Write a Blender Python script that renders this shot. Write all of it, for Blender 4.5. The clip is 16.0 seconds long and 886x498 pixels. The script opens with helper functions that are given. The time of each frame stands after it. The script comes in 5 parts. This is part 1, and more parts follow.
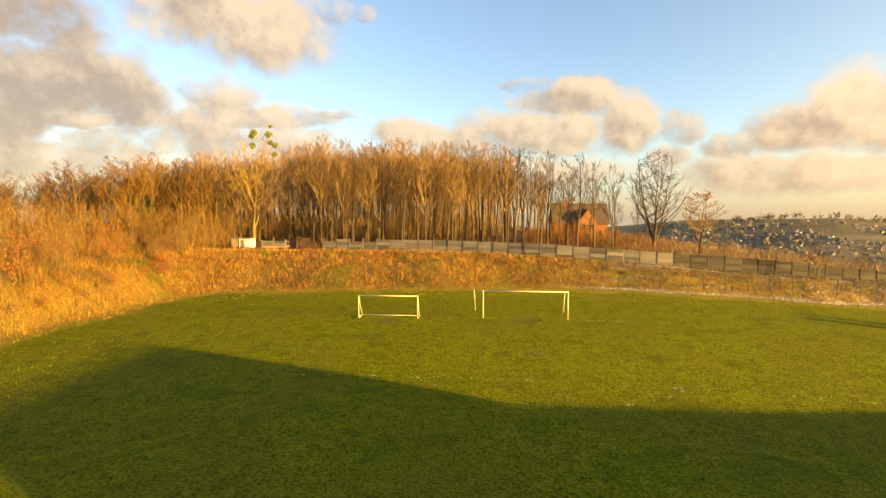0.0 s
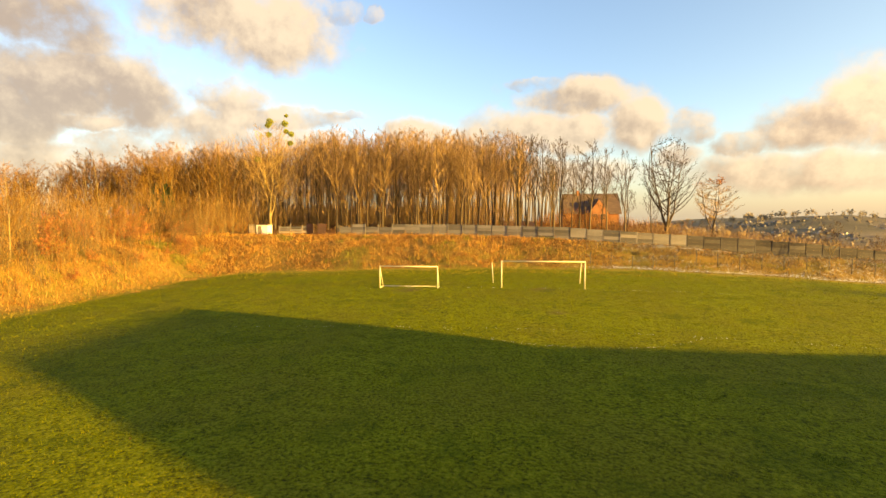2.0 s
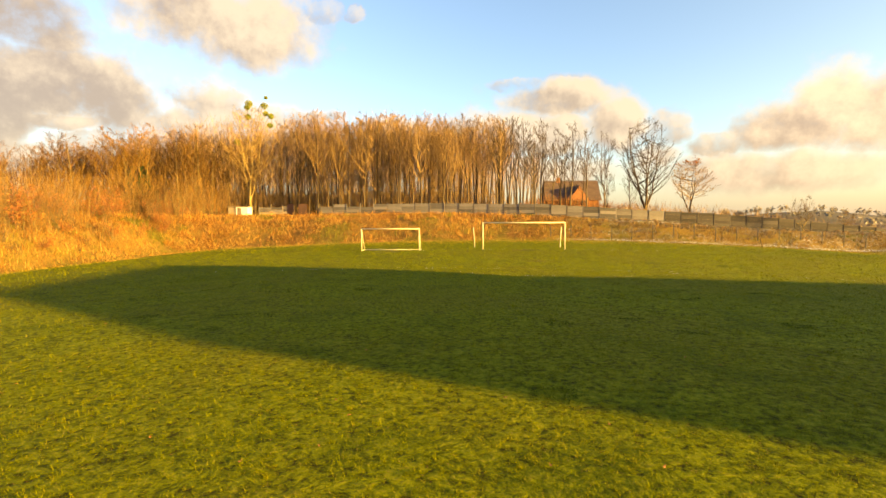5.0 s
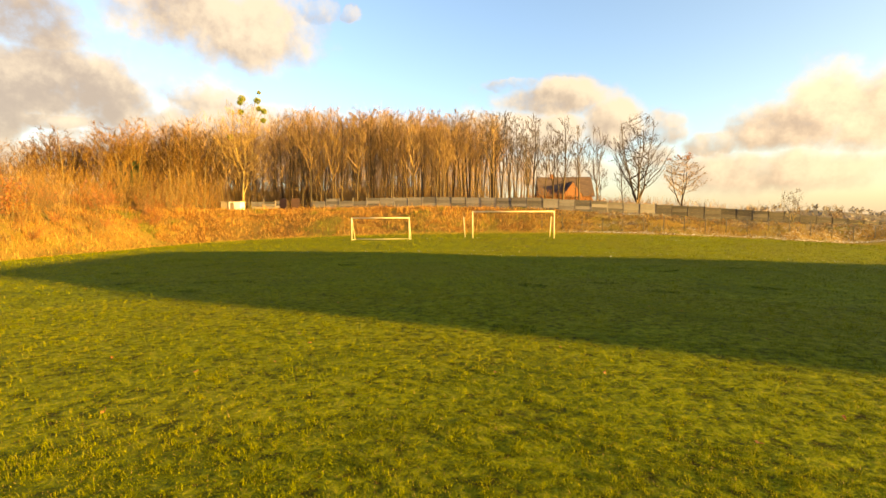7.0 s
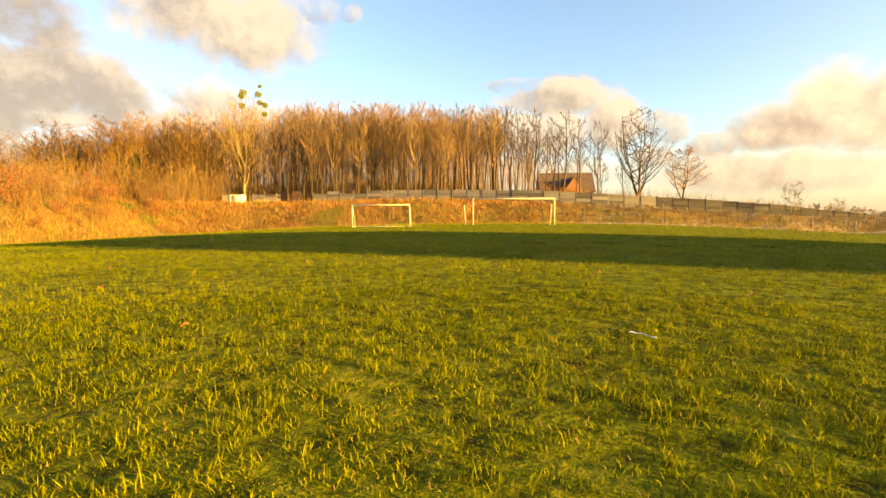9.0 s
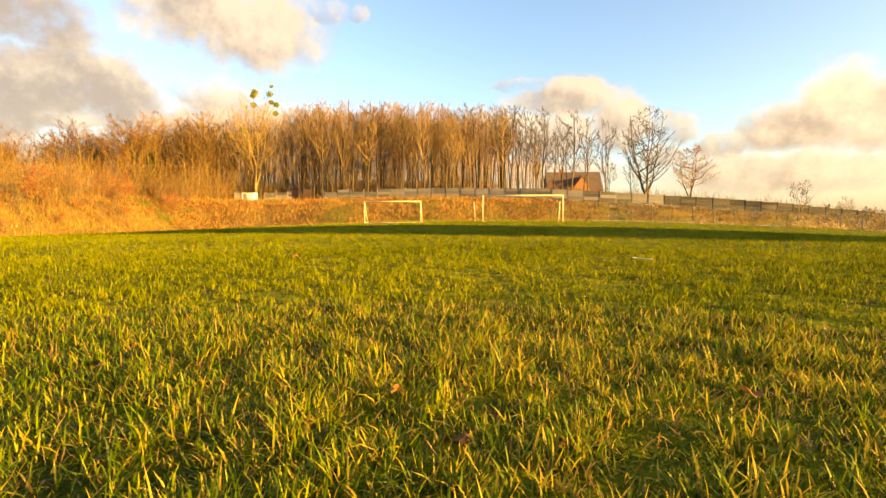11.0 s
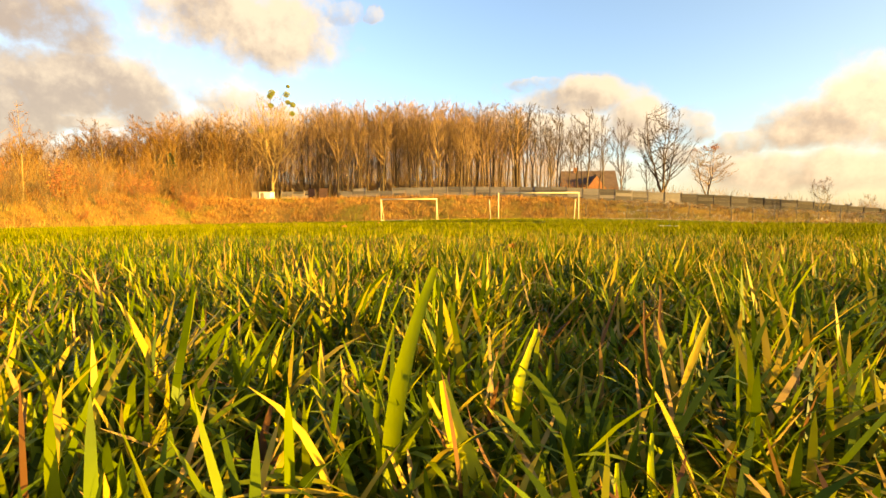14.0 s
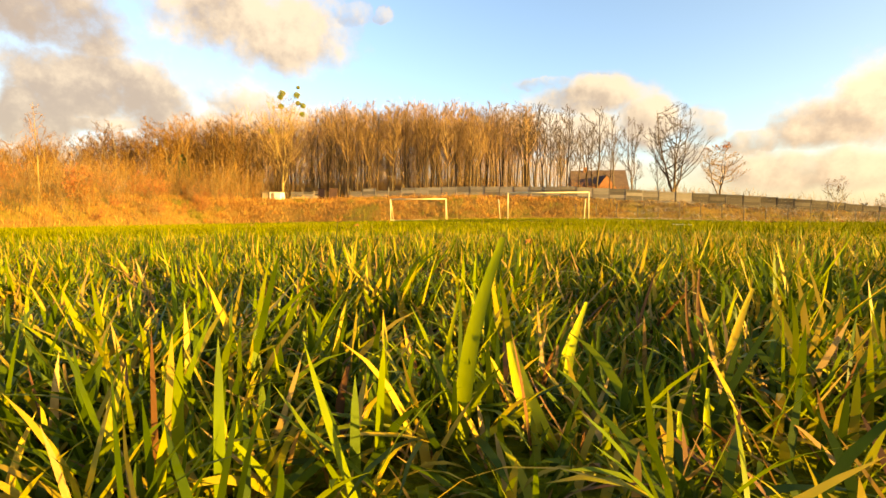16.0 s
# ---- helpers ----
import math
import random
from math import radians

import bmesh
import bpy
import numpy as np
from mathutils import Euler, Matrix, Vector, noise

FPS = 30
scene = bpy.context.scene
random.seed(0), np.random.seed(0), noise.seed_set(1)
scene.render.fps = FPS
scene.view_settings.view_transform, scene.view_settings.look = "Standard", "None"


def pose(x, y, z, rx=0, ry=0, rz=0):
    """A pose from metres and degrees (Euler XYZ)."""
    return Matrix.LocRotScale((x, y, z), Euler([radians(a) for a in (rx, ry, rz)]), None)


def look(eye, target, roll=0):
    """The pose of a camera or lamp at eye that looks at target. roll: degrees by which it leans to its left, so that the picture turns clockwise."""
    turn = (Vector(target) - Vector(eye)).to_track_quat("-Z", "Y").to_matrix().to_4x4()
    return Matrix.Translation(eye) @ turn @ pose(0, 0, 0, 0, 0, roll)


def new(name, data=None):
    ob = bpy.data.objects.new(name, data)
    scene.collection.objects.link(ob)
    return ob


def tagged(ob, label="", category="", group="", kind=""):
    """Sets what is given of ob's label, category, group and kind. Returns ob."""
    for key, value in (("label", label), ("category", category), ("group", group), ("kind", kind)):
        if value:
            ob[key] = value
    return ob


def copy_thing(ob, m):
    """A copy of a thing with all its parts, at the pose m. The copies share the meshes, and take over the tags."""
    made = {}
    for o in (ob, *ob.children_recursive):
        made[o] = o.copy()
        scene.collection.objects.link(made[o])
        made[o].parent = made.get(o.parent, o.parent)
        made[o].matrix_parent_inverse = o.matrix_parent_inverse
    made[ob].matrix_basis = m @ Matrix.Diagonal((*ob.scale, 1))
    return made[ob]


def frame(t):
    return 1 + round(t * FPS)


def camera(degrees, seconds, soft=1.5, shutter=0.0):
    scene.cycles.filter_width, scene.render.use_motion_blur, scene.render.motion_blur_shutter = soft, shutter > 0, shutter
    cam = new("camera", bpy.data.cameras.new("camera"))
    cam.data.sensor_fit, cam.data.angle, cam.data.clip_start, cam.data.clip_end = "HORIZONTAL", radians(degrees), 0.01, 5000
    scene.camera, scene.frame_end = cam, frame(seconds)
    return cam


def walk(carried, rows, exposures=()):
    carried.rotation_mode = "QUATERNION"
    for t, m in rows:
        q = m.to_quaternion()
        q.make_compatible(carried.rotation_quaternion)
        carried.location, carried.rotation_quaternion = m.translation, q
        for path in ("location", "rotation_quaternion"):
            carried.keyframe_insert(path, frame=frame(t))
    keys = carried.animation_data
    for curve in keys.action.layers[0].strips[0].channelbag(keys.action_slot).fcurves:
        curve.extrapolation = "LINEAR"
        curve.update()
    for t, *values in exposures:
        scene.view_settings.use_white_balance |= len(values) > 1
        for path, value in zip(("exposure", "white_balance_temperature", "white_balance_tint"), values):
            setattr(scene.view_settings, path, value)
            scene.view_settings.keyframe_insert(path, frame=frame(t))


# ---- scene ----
EXPOSURES = [(0, 2.03, 8700, 19), (2, 2.13, 8700, 19), (4, 2.20, 8700, 19), (8, 2.25, 8700, 19), (12, 2.26, 8700, 19), (16, 2.26, 8700, 19)]
cam = camera(83.42, 16.0)
PATH = [
    (0, (0.383, -43.486, 8.839), (-1.422, -23.608, 7.570), 0.15),
    (0.5, (-0.023, -44.347, 8.224), (-1.871, -24.473, 6.955), 0.11),
    (1, (-0.302, -44.882, 7.707), (-2.316, -25.025, 6.438), 0.05),
    (1.5, (-0.409, -44.828, 7.022), (-2.539, -24.982, 5.752), 0.01),
    (2, (-0.494, -44.830, 6.342), (-2.625, -24.984, 5.073), -0.01),
    (2.5, (-0.534, -44.830, 5.626), (-2.622, -24.979, 4.357), -0.02),
    (3, (-0.536, -44.975, 4.921), (-2.420, -25.104, 3.652), -0.05),
    (3.5, (-0.613, -44.890, 4.199), (-2.289, -25.001, 2.930), -0.09),
    (4, (-0.616, -44.937, 3.630), (-2.174, -25.038, 2.361), -0.12),
    (6.5, (0.171, -45.435, 2.225), (-1.161, -25.520, 0.955), -0.35),
    (7, (0.202, -45.395, 1.925), (-1.081, -25.477, 0.656), -0.29),
    (7.5, (0.197, -45.385, 1.608), (-1.048, -25.464, 0.339), -0.23),
    (8, (0.219, -45.342, 1.289), (-1.038, -25.422, 0.020), -0.21),
    (8.5, (0.276, -45.371, 0.960), (-1.012, -25.453, -0.309), -0.21),
    (11, (-0.000, -46.500, 0.410), (-1.594, -26.604, -0.859), -0.08),
    (11.5, (-0.090, -46.700, 0.262), (-1.788, -26.812, -1.007), -0.06),
    (12, (-0.155, -46.800, 0.222), (-1.918, -26.919, -1.047), -0.06),
    (12.5, (-0.163, -46.822, 0.204), (-2.023, -26.949, -1.065), -0.09),
    (13, (-0.169, -46.827, 0.194), (-2.120, -26.963, -1.075), -0.09),
    (13.5, (-0.175, -46.832, 0.187), (-2.215, -26.977, -1.083), -0.11),
    (14, (-0.182, -46.838, 0.181), (-2.313, -26.992, -1.089), -0.12),
    (14.5, (-0.188, -46.844, 0.177), (-2.412, -27.009, -1.093), -0.12),
    (15, (-0.193, -46.850, 0.175), (-2.512, -27.026, -1.094), -0.14),
    (15.5, (-0.198, -46.855, 0.173), (-2.610, -27.041, -1.097), -0.16),
    (16, (-0.203, -46.857, 0.171), (-2.698, -27.054, -1.098), -0.17),
]
walk(cam, [(t, look(eye, aim, roll)) for t, eye, aim, roll in PATH], EXPOSURES)

# ---------------------------------------------------------------- light
SUN_SLOPE, SUN_ELEV = -0.45, 9.0            # towards the sun: (1, SUN_SLOPE) on the ground
sun_az = math.atan2(1.0, SUN_SLOPE)          # clockwise from +y
to_sun = Vector((math.sin(sun_az) * math.cos(radians(SUN_ELEV)), math.cos(sun_az) * math.cos(radians(SUN_ELEV)), math.sin(radians(SUN_ELEV))))

SUN_STRENGTH, SKY_STRENGTH = 5.0, 0.058
sun_data = bpy.data.lights.new("sun", "SUN")
sun_data.energy, sun_data.angle, sun_data.color = SUN_STRENGTH, radians(0.6), (1.0, 0.71, 0.195)
sun = new("sun", sun_data)
sun.matrix_world = look((90, -80, 60), Vector((90, -80, 60)) - to_sun)

# clouds: azimuth, elevation, half width, half height, all in degrees, how white they are and how dense
CLOUDS = [
    (-44.5, 17.2, 5.8, 3.2, -0.7, 0.9), (-42.2, 12.2, 7.8, 3.6, -0.5, 1.0), (-37.0, 10.8, 3.8, 3.4, -0.2, 0.9), (-41.0, 8.9, 3.2, 1.1, 0.5, 0.9), (-46.5, 9.0, 4.0, 3.4, -0.3, 0.9), (-38.0, 6.8, 5.0, 1.6, 0.1, 0.7),
    (-31.4, 20.6, 5.8, 3.2, 0.55, 1.0), (-25.0, 18.6, 6.2, 3.3, 0.6, 1.1), (-22.7, 20.4, 3.8, 2.8, 0.6, 1.0), (-14.0, 21.4, 1.0, 0.6, 0.2, 0.06), (-17.5, 21.6, 1.5, 1.0, 0.2, 0.1),
    (-24.0, 10.6, 7.0, 1.2, 0.3, 0.7), (-29.0, 12.6, 3.4, 1.7, 0.1, 0.5), (-16.9, 11.0, 1.9, 0.5, 0.1, 0.5), (-32.2, 8.2, 6.6, 2.6, 0.15, 0.75), (-42.8, 4.9, 7.0, 2.0, 0.3, 0.8), (-22.0, 8.2, 5.0, 1.5, 0.3, 0.6),
    (-8.4, 9.3, 4.9, 1.4, 0.7, 1.0), (4.4, 9.4, 7.2, 2.5, 0.4, 1.1), (9.4, 9.6, 2.3, 2.1, 0.6, 1.1), (-1.5, 8.6, 3.6, 1.6, 0.25, 0.9), (8.3, 12.8, 5.8, 1.6, 0.4, 0.85), (9.0, 13.6, 2.4, 1.2, 0.5, 0.9), (4.2, 14.6, 2.2, 0.6, 0.1, 0.35),
    (14.9, 9.7, 3.2, 2.7, 0.35, 1.0), (15.8, 11.0, 1.8, 1.5, 0.6, 1.0), (20.3, 9.1, 1.9, 1.5, 0.0, 0.36), (18.8, 6.3, 2.4, 1.2, 0.45, 0.9),
    (34.4, 10.4, 3.4, 3.0, 0.6, 1.1), (37.0, 9.4, 4.0, 3.4, 0.6, 1.1), (30.5, 8.3, 5.2, 2.2, 0.1, 0.95), (29.6, 4.4, 9.8, 1.8, 0.35, 0.9), (24.4, 7.0, 2.2, 1.1, -0.1, 0.5), (33.7, 3.9, 3.8, 1.0, 0.9, 0.9), (-4.0, 5.0, 22.0, 1.6, 0.4, 0.6)]


class Nodes:
    """A short way to write node trees."""

    def __init__(self, tree):
        self.tree = tree
        tree.nodes.clear()

    def add(self, kind, inputs=None, **values):
        node = self.tree.nodes.new(kind)
        for key, value in values.items():
            setattr(node, key, value)
        for key, value in (inputs or {}).items():
            self.plug(node.inputs[key], value)
        return node

    def plug(self, socket, value):
        if isinstance(value, bpy.types.NodeSocket):
            self.tree.links.new(value, socket)
        else:
            socket.default_value = value

    def math(self, op, a, b=0.0, clamp=False):
        return self.add("ShaderNodeMath", {0: a, 1: b}, operation=op, use_clamp=clamp).outputs[0]

    def noise(self, vector, scale, detail=4.0, rough=0.55):
        return self.add("ShaderNodeTexNoise", {"Vector": vector, "Scale": scale, "Detail": detail, "Roughness": rough}).outputs

    def ramp(self, fac, stops):
        node = self.add("ShaderNodeValToRGB", {0: fac})
        while len(node.color_ramp.elements) < len(stops):
            node.color_ramp.elements.new(0.5)
        for el, (pos, col) in zip(node.color_ramp.elements, stops):
            el.position = pos
            el.color = (col, col, col, 1) if isinstance(col, (int, float)) else (*col, 1)
        return node.outputs[0]

    def mix(self, fac, a, b, blend="MIX"):
        node = self.add("ShaderNodeMix", data_type="RGBA", blend_type=blend)
        for key, value in ((0, fac), (6, a), (7, b)):
            if isinstance(value, tuple) and len(value) == 3:
                value = (*value, 1)
            self.plug(node.inputs[key], value)
        return node.outputs[2]

    def smooth(self, value, lo, hi):
        return self.add("ShaderNodeMapRange", {"Value": value, "From Min": lo, "From Max": hi}, interpolation_type="SMOOTHSTEP").outputs[0]


def build_world():
    world = bpy.data.worlds.new("sky")
    scene.world = world
    world.use_nodes = True
    n = Nodes(world.node_tree)
    sky = n.add("ShaderNodeTexSky", sky_type="NISHITA", sun_disc=False, sun_elevation=radians(SUN_ELEV), sun_rotation=sun_az, altitude=300.0, air_density=1.0, dust_density=1.2, ozone_density=2.0)
    way = n.add("ShaderNodeTexCoord").outputs["Generated"]
    x, y, z = n.add("ShaderNodeSeparateXYZ", {0: way}).outputs
    wx, wy, wz = n.add("ShaderNodeSeparateXYZ", {0: n.noise(way, 9.0, 3.0, 0.55)[1]}).outputs
    vx, vy, vz = n.add("ShaderNodeSeparateXYZ", {0: n.noise(way, 30.0, 4.0, 0.6)[1]}).outputs
    # the billows, and the same billows seen a little towards the light
    soft = n.noise(way, 11.0, 8.0, 0.6)[0]
    lee = n.noise(n.add("ShaderNodeVectorMath", {0: way, 1: (0.020, -0.005, 0.018)}, operation="ADD").outputs[0], 11.0, 8.0, 0.6)[0]
    az = n.math("MULTIPLY", n.math("ARCTAN2", x, y), 180 / math.pi)
    el = n.math("MULTIPLY", n.math("ARCSINE", z), 180 / math.pi)
    puff = n.math("ADD", n.math("MULTIPLY", n.math("SUBTRACT", wx, 0.5), 4.0), n.math("MULTIPLY", n.math("SUBTRACT", vx, 0.5), 1.8))
    puff2 = n.math("ADD", n.math("MULTIPLY", n.math("SUBTRACT", wy, 0.5), 2.4), n.math("MULTIPLY", n.math("SUBTRACT", vy, 0.5), 1.2))
    a, e = n.math("ADD", az, puff), n.math("ADD", el, puff2)
    body, top, total = None, None, None
    for ca, ce, ra, re, bright, dense in CLOUDS:
        u = n.math("MULTIPLY", n.math("SUBTRACT", a, ca), 1 / ra)
        v = n.math("MULTIPLY", n.math("SUBTRACT", e, ce), 1 / re)
        d = n.math("SUBTRACT", 1.0, n.math("SQRT", n.math("ADD", n.math("MULTIPLY", u, u), n.math("MULTIPLY", v, v))))
        near = n.math("MAXIMUM", n.math("ADD", d, 0.4), 0.0)
        near = n.math("MULTIPLY", near, near)
        lit = n.math("MULTIPLY", near, n.math("ADD", n.math("MULTIPLY", v, 0.6), n.math("ADD", n.math("MULTIPLY", u, 0.3), bright)))
        thick = n.math("MINIMUM", n.math("ADD", n.math("MULTIPLY", d, 0.8), 0.24), 0.62 * dense)
        body = thick if body is None else n.math("MAXIMUM", body, thick)
        top = lit if top is None else n.math("ADD", top, lit)
        total = near if total is None else n.math("ADD", total, near)
    body = n.math("ADD", body, n.math("MULTIPLY", n.math("SUBTRACT", soft, 0.5), 1.7))
    top = n.math("DIVIDE", top, n.math("ADD", total, 0.02))
    # broken cloud over the rest of the sky, out of view
    others = n.math("MULTIPLY", n.math("SUBTRACT", n.noise(way, 3.0, 5.0, 0.6)[0], 0.57), 2.2)
    away = n.smooth(n.math("ABSOLUTE", n.math("ADD", az, 5.0)), 48.0, 62.0)
    others = n.math("SUBTRACT", n.math("MULTIPLY", others, away), n.math("SUBTRACT", 1.0, away))
    body = n.math("MAXIMUM", body, others)
    cover = n.smooth(body, -0.22, 0.56)
    relief = n.math("MULTIPLY", n.math("SUBTRACT", soft, lee), 4.4)
    shade = n.smooth(n.math("ADD", top, n.math("ADD", relief, n.math("MULTIPLY", n.math("SUBTRACT", wz, 0.5), 1.6))), -0.85, 1.15)
    grey, white = CLOUD_SHADE, CLOUD_LIT
    cloud = n.mix(shade, grey, white)
    low = n.smooth(el, 9.0, -1.0)
    sky_col = n.mix(1.0, sky.outputs[0], SKY_TINT, "MULTIPLY")
    haze = n.mix(n.math("MULTIPLY", low, 0.75), sky_col, HAZE)
    cloud = n.mix(n.math("MULTIPLY", low, 0.35), cloud, HAZE)
    # the sky and its clouds grow warmer and brighter towards the low sun
    near_sun = n.smooth(n.add("ShaderNodeVectorMath", {0: way, 1: tuple(to_sun)}, operation="DOT_PRODUCT").outputs["Value"], -0.3, 0.75)
    haze = n.mix(1.0, haze, n.mix(near_sun, (1.0, 1.0, 1.0), (1.45, 1.18, 0.95)), "MULTIPLY")
    cloud = n.mix(1.0, cloud, n.mix(near_sun, (1.0, 1.0, 1.0), (1.4, 1.2, 1.02)), "MULTIPLY")
    total = n.mix(n.math("MULTIPLY", cover, 0.93), haze, cloud)
    back = n.add("ShaderNodeBackground", {"Color": total, "Strength": SKY_STRENGTH})
    n.add("ShaderNodeOutputWorld", {"Surface": back.outputs[0]})


# cloud, haze and tint are in the units of the sky texture
CLOUD_SHADE, CLOUD_LIT, HAZE, SKY_TINT = (1.98, 1.72, 1.42), (3.75, 3.45, 2.7), (2.55, 2.42, 2.0), (1.45, 1.72, 1.95)
build_world()


# ---------------------------------------------------------------- materials
def material(name, colours, scale=4.0, rough=0.8, bump=0.3, fine=40.0, metal=0.0, vary=0.0, island=0.0, coords="Object", bump_dist=0.01, stretch=(1, 1, 1), translucent=0.0, spec=0.3):
    """A surface with two sizes of mottling between the given colours, and relief."""
    mat = bpy.data.materials.new(name)
    mat.use_nodes = True
    n = Nodes(mat.node_tree)
    co = n.add("ShaderNodeTexCoord").outputs[coords]
    co = n.add("ShaderNodeMapping", {"Vector": co, "Scale": stretch}).outputs[0]
    big, small = n.noise(co, scale, 5.0)[0], n.noise(co, fine, 3.0)[0]
    fac = n.math("ADD", n.math("MULTIPLY", big, 0.65), n.math("MULTIPLY", small, 0.35))
    if vary:
        rnd = n.add("ShaderNodeObjectInfo").outputs["Random"]
        fac = n.math("ADD", fac, n.math("MULTIPLY", n.math("SUBTRACT", rnd, 0.5), vary))
    if island:
        rnd = n.add("ShaderNodeNewGeometry").outputs["Random Per Island"]
        fac = n.math("ADD", fac, n.math("MULTIPLY", n.math("SUBTRACT", rnd, 0.5), island))
    lo, hi = 0.28, 0.72
    stops = [(lo + (hi - lo) * i / max(1, len(colours) - 1), c) for i, c in enumerate(colours)]
    col = n.ramp(fac, stops)
    bsdf = n.add("ShaderNodeBsdfPrincipled", {"Base Color": col, "Roughness": rough, "Metallic": metal, "Specular IOR Level": spec})
    if bump:
        bm = n.add("ShaderNodeBump", {"Strength": bump, "Distance": bump_dist, "Height": n.math("ADD", small, n.math("MULTIPLY", big, 0.6))})
        n.tree.links.new(bm.outputs[0], bsdf.inputs["Normal"])
    out = bsdf.outputs[0]
    if translucent:
        tr = n.add("ShaderNodeBsdfTranslucent", {"Color": col})
        out = n.add("ShaderNodeMixShader", {0: translucent, 1: out, 2: tr.outputs[0]}).outputs[0]
    n.add("ShaderNodeOutputMaterial", {"Surface": out})
    return mat


M = {}
M["blade"] = material("grass_blade", [(0.0365, 0.0623, 0.00323), (0.0946, 0.138, 0.00538), (0.177, 0.204, 0.0086), (0.365, 0.253, 0.0323)], 0.5, 0.45, 0.0, 30.0, island=0.65, translucent=0.3, spec=0.12)
# yellow-green, with a raised albedo that paints sunlight onto these blades
M["painted_sun_blade"] = material("painted_sun_blade", [(0.30, 0.34, 0.010), (0.42, 0.44, 0.015), (0.52, 0.44, 0.04)], 6.0, 0.5, 0.0, 60.0, island=0.3, translucent=0.35, spec=0.3)
M["lush"] = material("lush_blade", [(0.026, 0.042, 0.004), (0.05, 0.074, 0.005), (0.085, 0.105, 0.007)], 0.5, 0.6, 0.0, 30.0, island=0.5, translucent=0.2, spec=0.06)
M["turf"] = material("turf_tufts", [(0.0454, 0.0554, 0.00252), (0.111, 0.129, 0.0042), (0.175, 0.185, 0.00756), (0.235, 0.206, 0.0168)], 0.35, 0.8, 0.0, 6.0, island=0.5, translucent=0.2, spec=0.04)
M["rough_turf"] = material("rough_turf", [(0.092, 0.0782, 0.00736), (0.184, 0.147, 0.0147), (0.276, 0.202, 0.0322), (0.35, 0.258, 0.0552)], 0.35, 0.8, 0.0, 6.0, island=0.45, translucent=0.2, spec=0.06)
# darker tone for the posts and boards of the fence's right stretch
M["dark_concrete"] = material("darker_concrete", [(0.0312, 0.0265, 0.0226), (0.053, 0.0452, 0.039), (0.0819, 0.0718, 0.0624)], 0.8, 0.92, 0.5, 14.0, vary=0.45)
M["green_weed"] = material("green_weed", [(0.07, 0.075, 0.01), (0.14, 0.135, 0.016), (0.22, 0.19, 0.03)], 0.25, 0.8, 0.0, 5.0, island=0.5, translucent=0.2)
M["frost_grass"] = material("frosted_grass", [(0.1, 0.08, 0.05), (0.18, 0.155, 0.115), (0.28, 0.26, 0.22)], 0.25, 0.8, 0.0, 5.0, island=0.6, translucent=0.15)
M["weed_stem"] = material("weed_stem", [(0.035, 0.022, 0.009), (0.085, 0.055, 0.022), (0.16, 0.11, 0.045)], 0.25, 0.85, 0.0, 5.0, island=0.6, translucent=0.1)
M["straw_blade"] = material("straw_blade", [(0.12, 0.05, 0.013), (0.24, 0.13, 0.036), (0.34, 0.22, 0.06)], 0.6, 0.6, 0.0, 30.0, island=0.6, translucent=0.25)
M["dry_grass"] = material("dry_grass", [(0.124, 0.0496, 0.01), (0.267, 0.111, 0.0224), (0.384, 0.176, 0.0381), (0.497, 0.283, 0.0762)], 0.25, 0.8, 0.0, 5.0, island=0.6, translucent=0.2)
M["bark"] = material("bark", [(0.028, 0.018, 0.010), (0.060, 0.040, 0.022), (0.105, 0.074, 0.042)], 1.2, 0.9, 0.6, 9.0, vary=0.35, stretch=(3, 3, 0.6), bump_dist=0.02)
M["pale_bark"] = material("pale_bark", [(0.09, 0.062, 0.022), (0.16, 0.112, 0.042), (0.25, 0.18, 0.075)], 1.2, 0.9, 0.5, 9.0, vary=0.3, stretch=(3, 3, 0.6), bump_dist=0.02)
# lightened, so that the haze of distance is in the colour
M["far_twig"] = material("far_twig", [(0.105, 0.0868, 0.056), (0.168, 0.133, 0.084), (0.238, 0.182, 0.119)], 0.02, 0.9, 0.0, 0.2, island=0.3)
M["wood_mass"] = material("wood_mass", [(0.143, 0.0845, 0.0325), (0.247, 0.148, 0.0572), (0.364, 0.224, 0.0936)], 0.06, 0.9, 0.0, 0.5, island=0.5)
M["twig"] = material("twig", [(0.104, 0.061, 0.0244), (0.189, 0.113, 0.0464), (0.287, 0.181, 0.0781)], 0.3, 0.85, 0.0, 4.0, vary=0.35, island=0.3)
M["dark_twig"] = material("dark_twig", [(0.0451, 0.0303, 0.0156), (0.0779, 0.0533, 0.0279), (0.119, 0.0836, 0.0451)], 0.3, 0.85, 0.0, 4.0, vary=0.3, island=0.3)
M["gold_twig"] = material("gold_twig", [(0.0502, 0.0253, 0.00617), (0.134, 0.0664, 0.013), (0.228, 0.119, 0.0254)], 0.3, 0.85, 0.0, 4.0, vary=0.5, island=0.55)
M["pale_twig"] = material("pale_twig", [(0.17, 0.105, 0.034), (0.28, 0.18, 0.06), (0.40, 0.27, 0.10)], 0.3, 0.85, 0.0, 4.0, vary=0.3, island=0.4)
M["red_twig"] = material("red_twig", [(0.12, 0.048, 0.0129), (0.2, 0.0816, 0.0203), (0.28, 0.13, 0.0332)], 0.3, 0.85, 0.0, 4.0, vary=0.3, island=0.25)
M["rust_leaf"] = material("rust_leaf", [(0.16, 0.05, 0.02), (0.30, 0.10, 0.03), (0.42, 0.18, 0.05)], 0.5, 0.7, 0.0, 8.0, island=0.6, translucent=0.25)
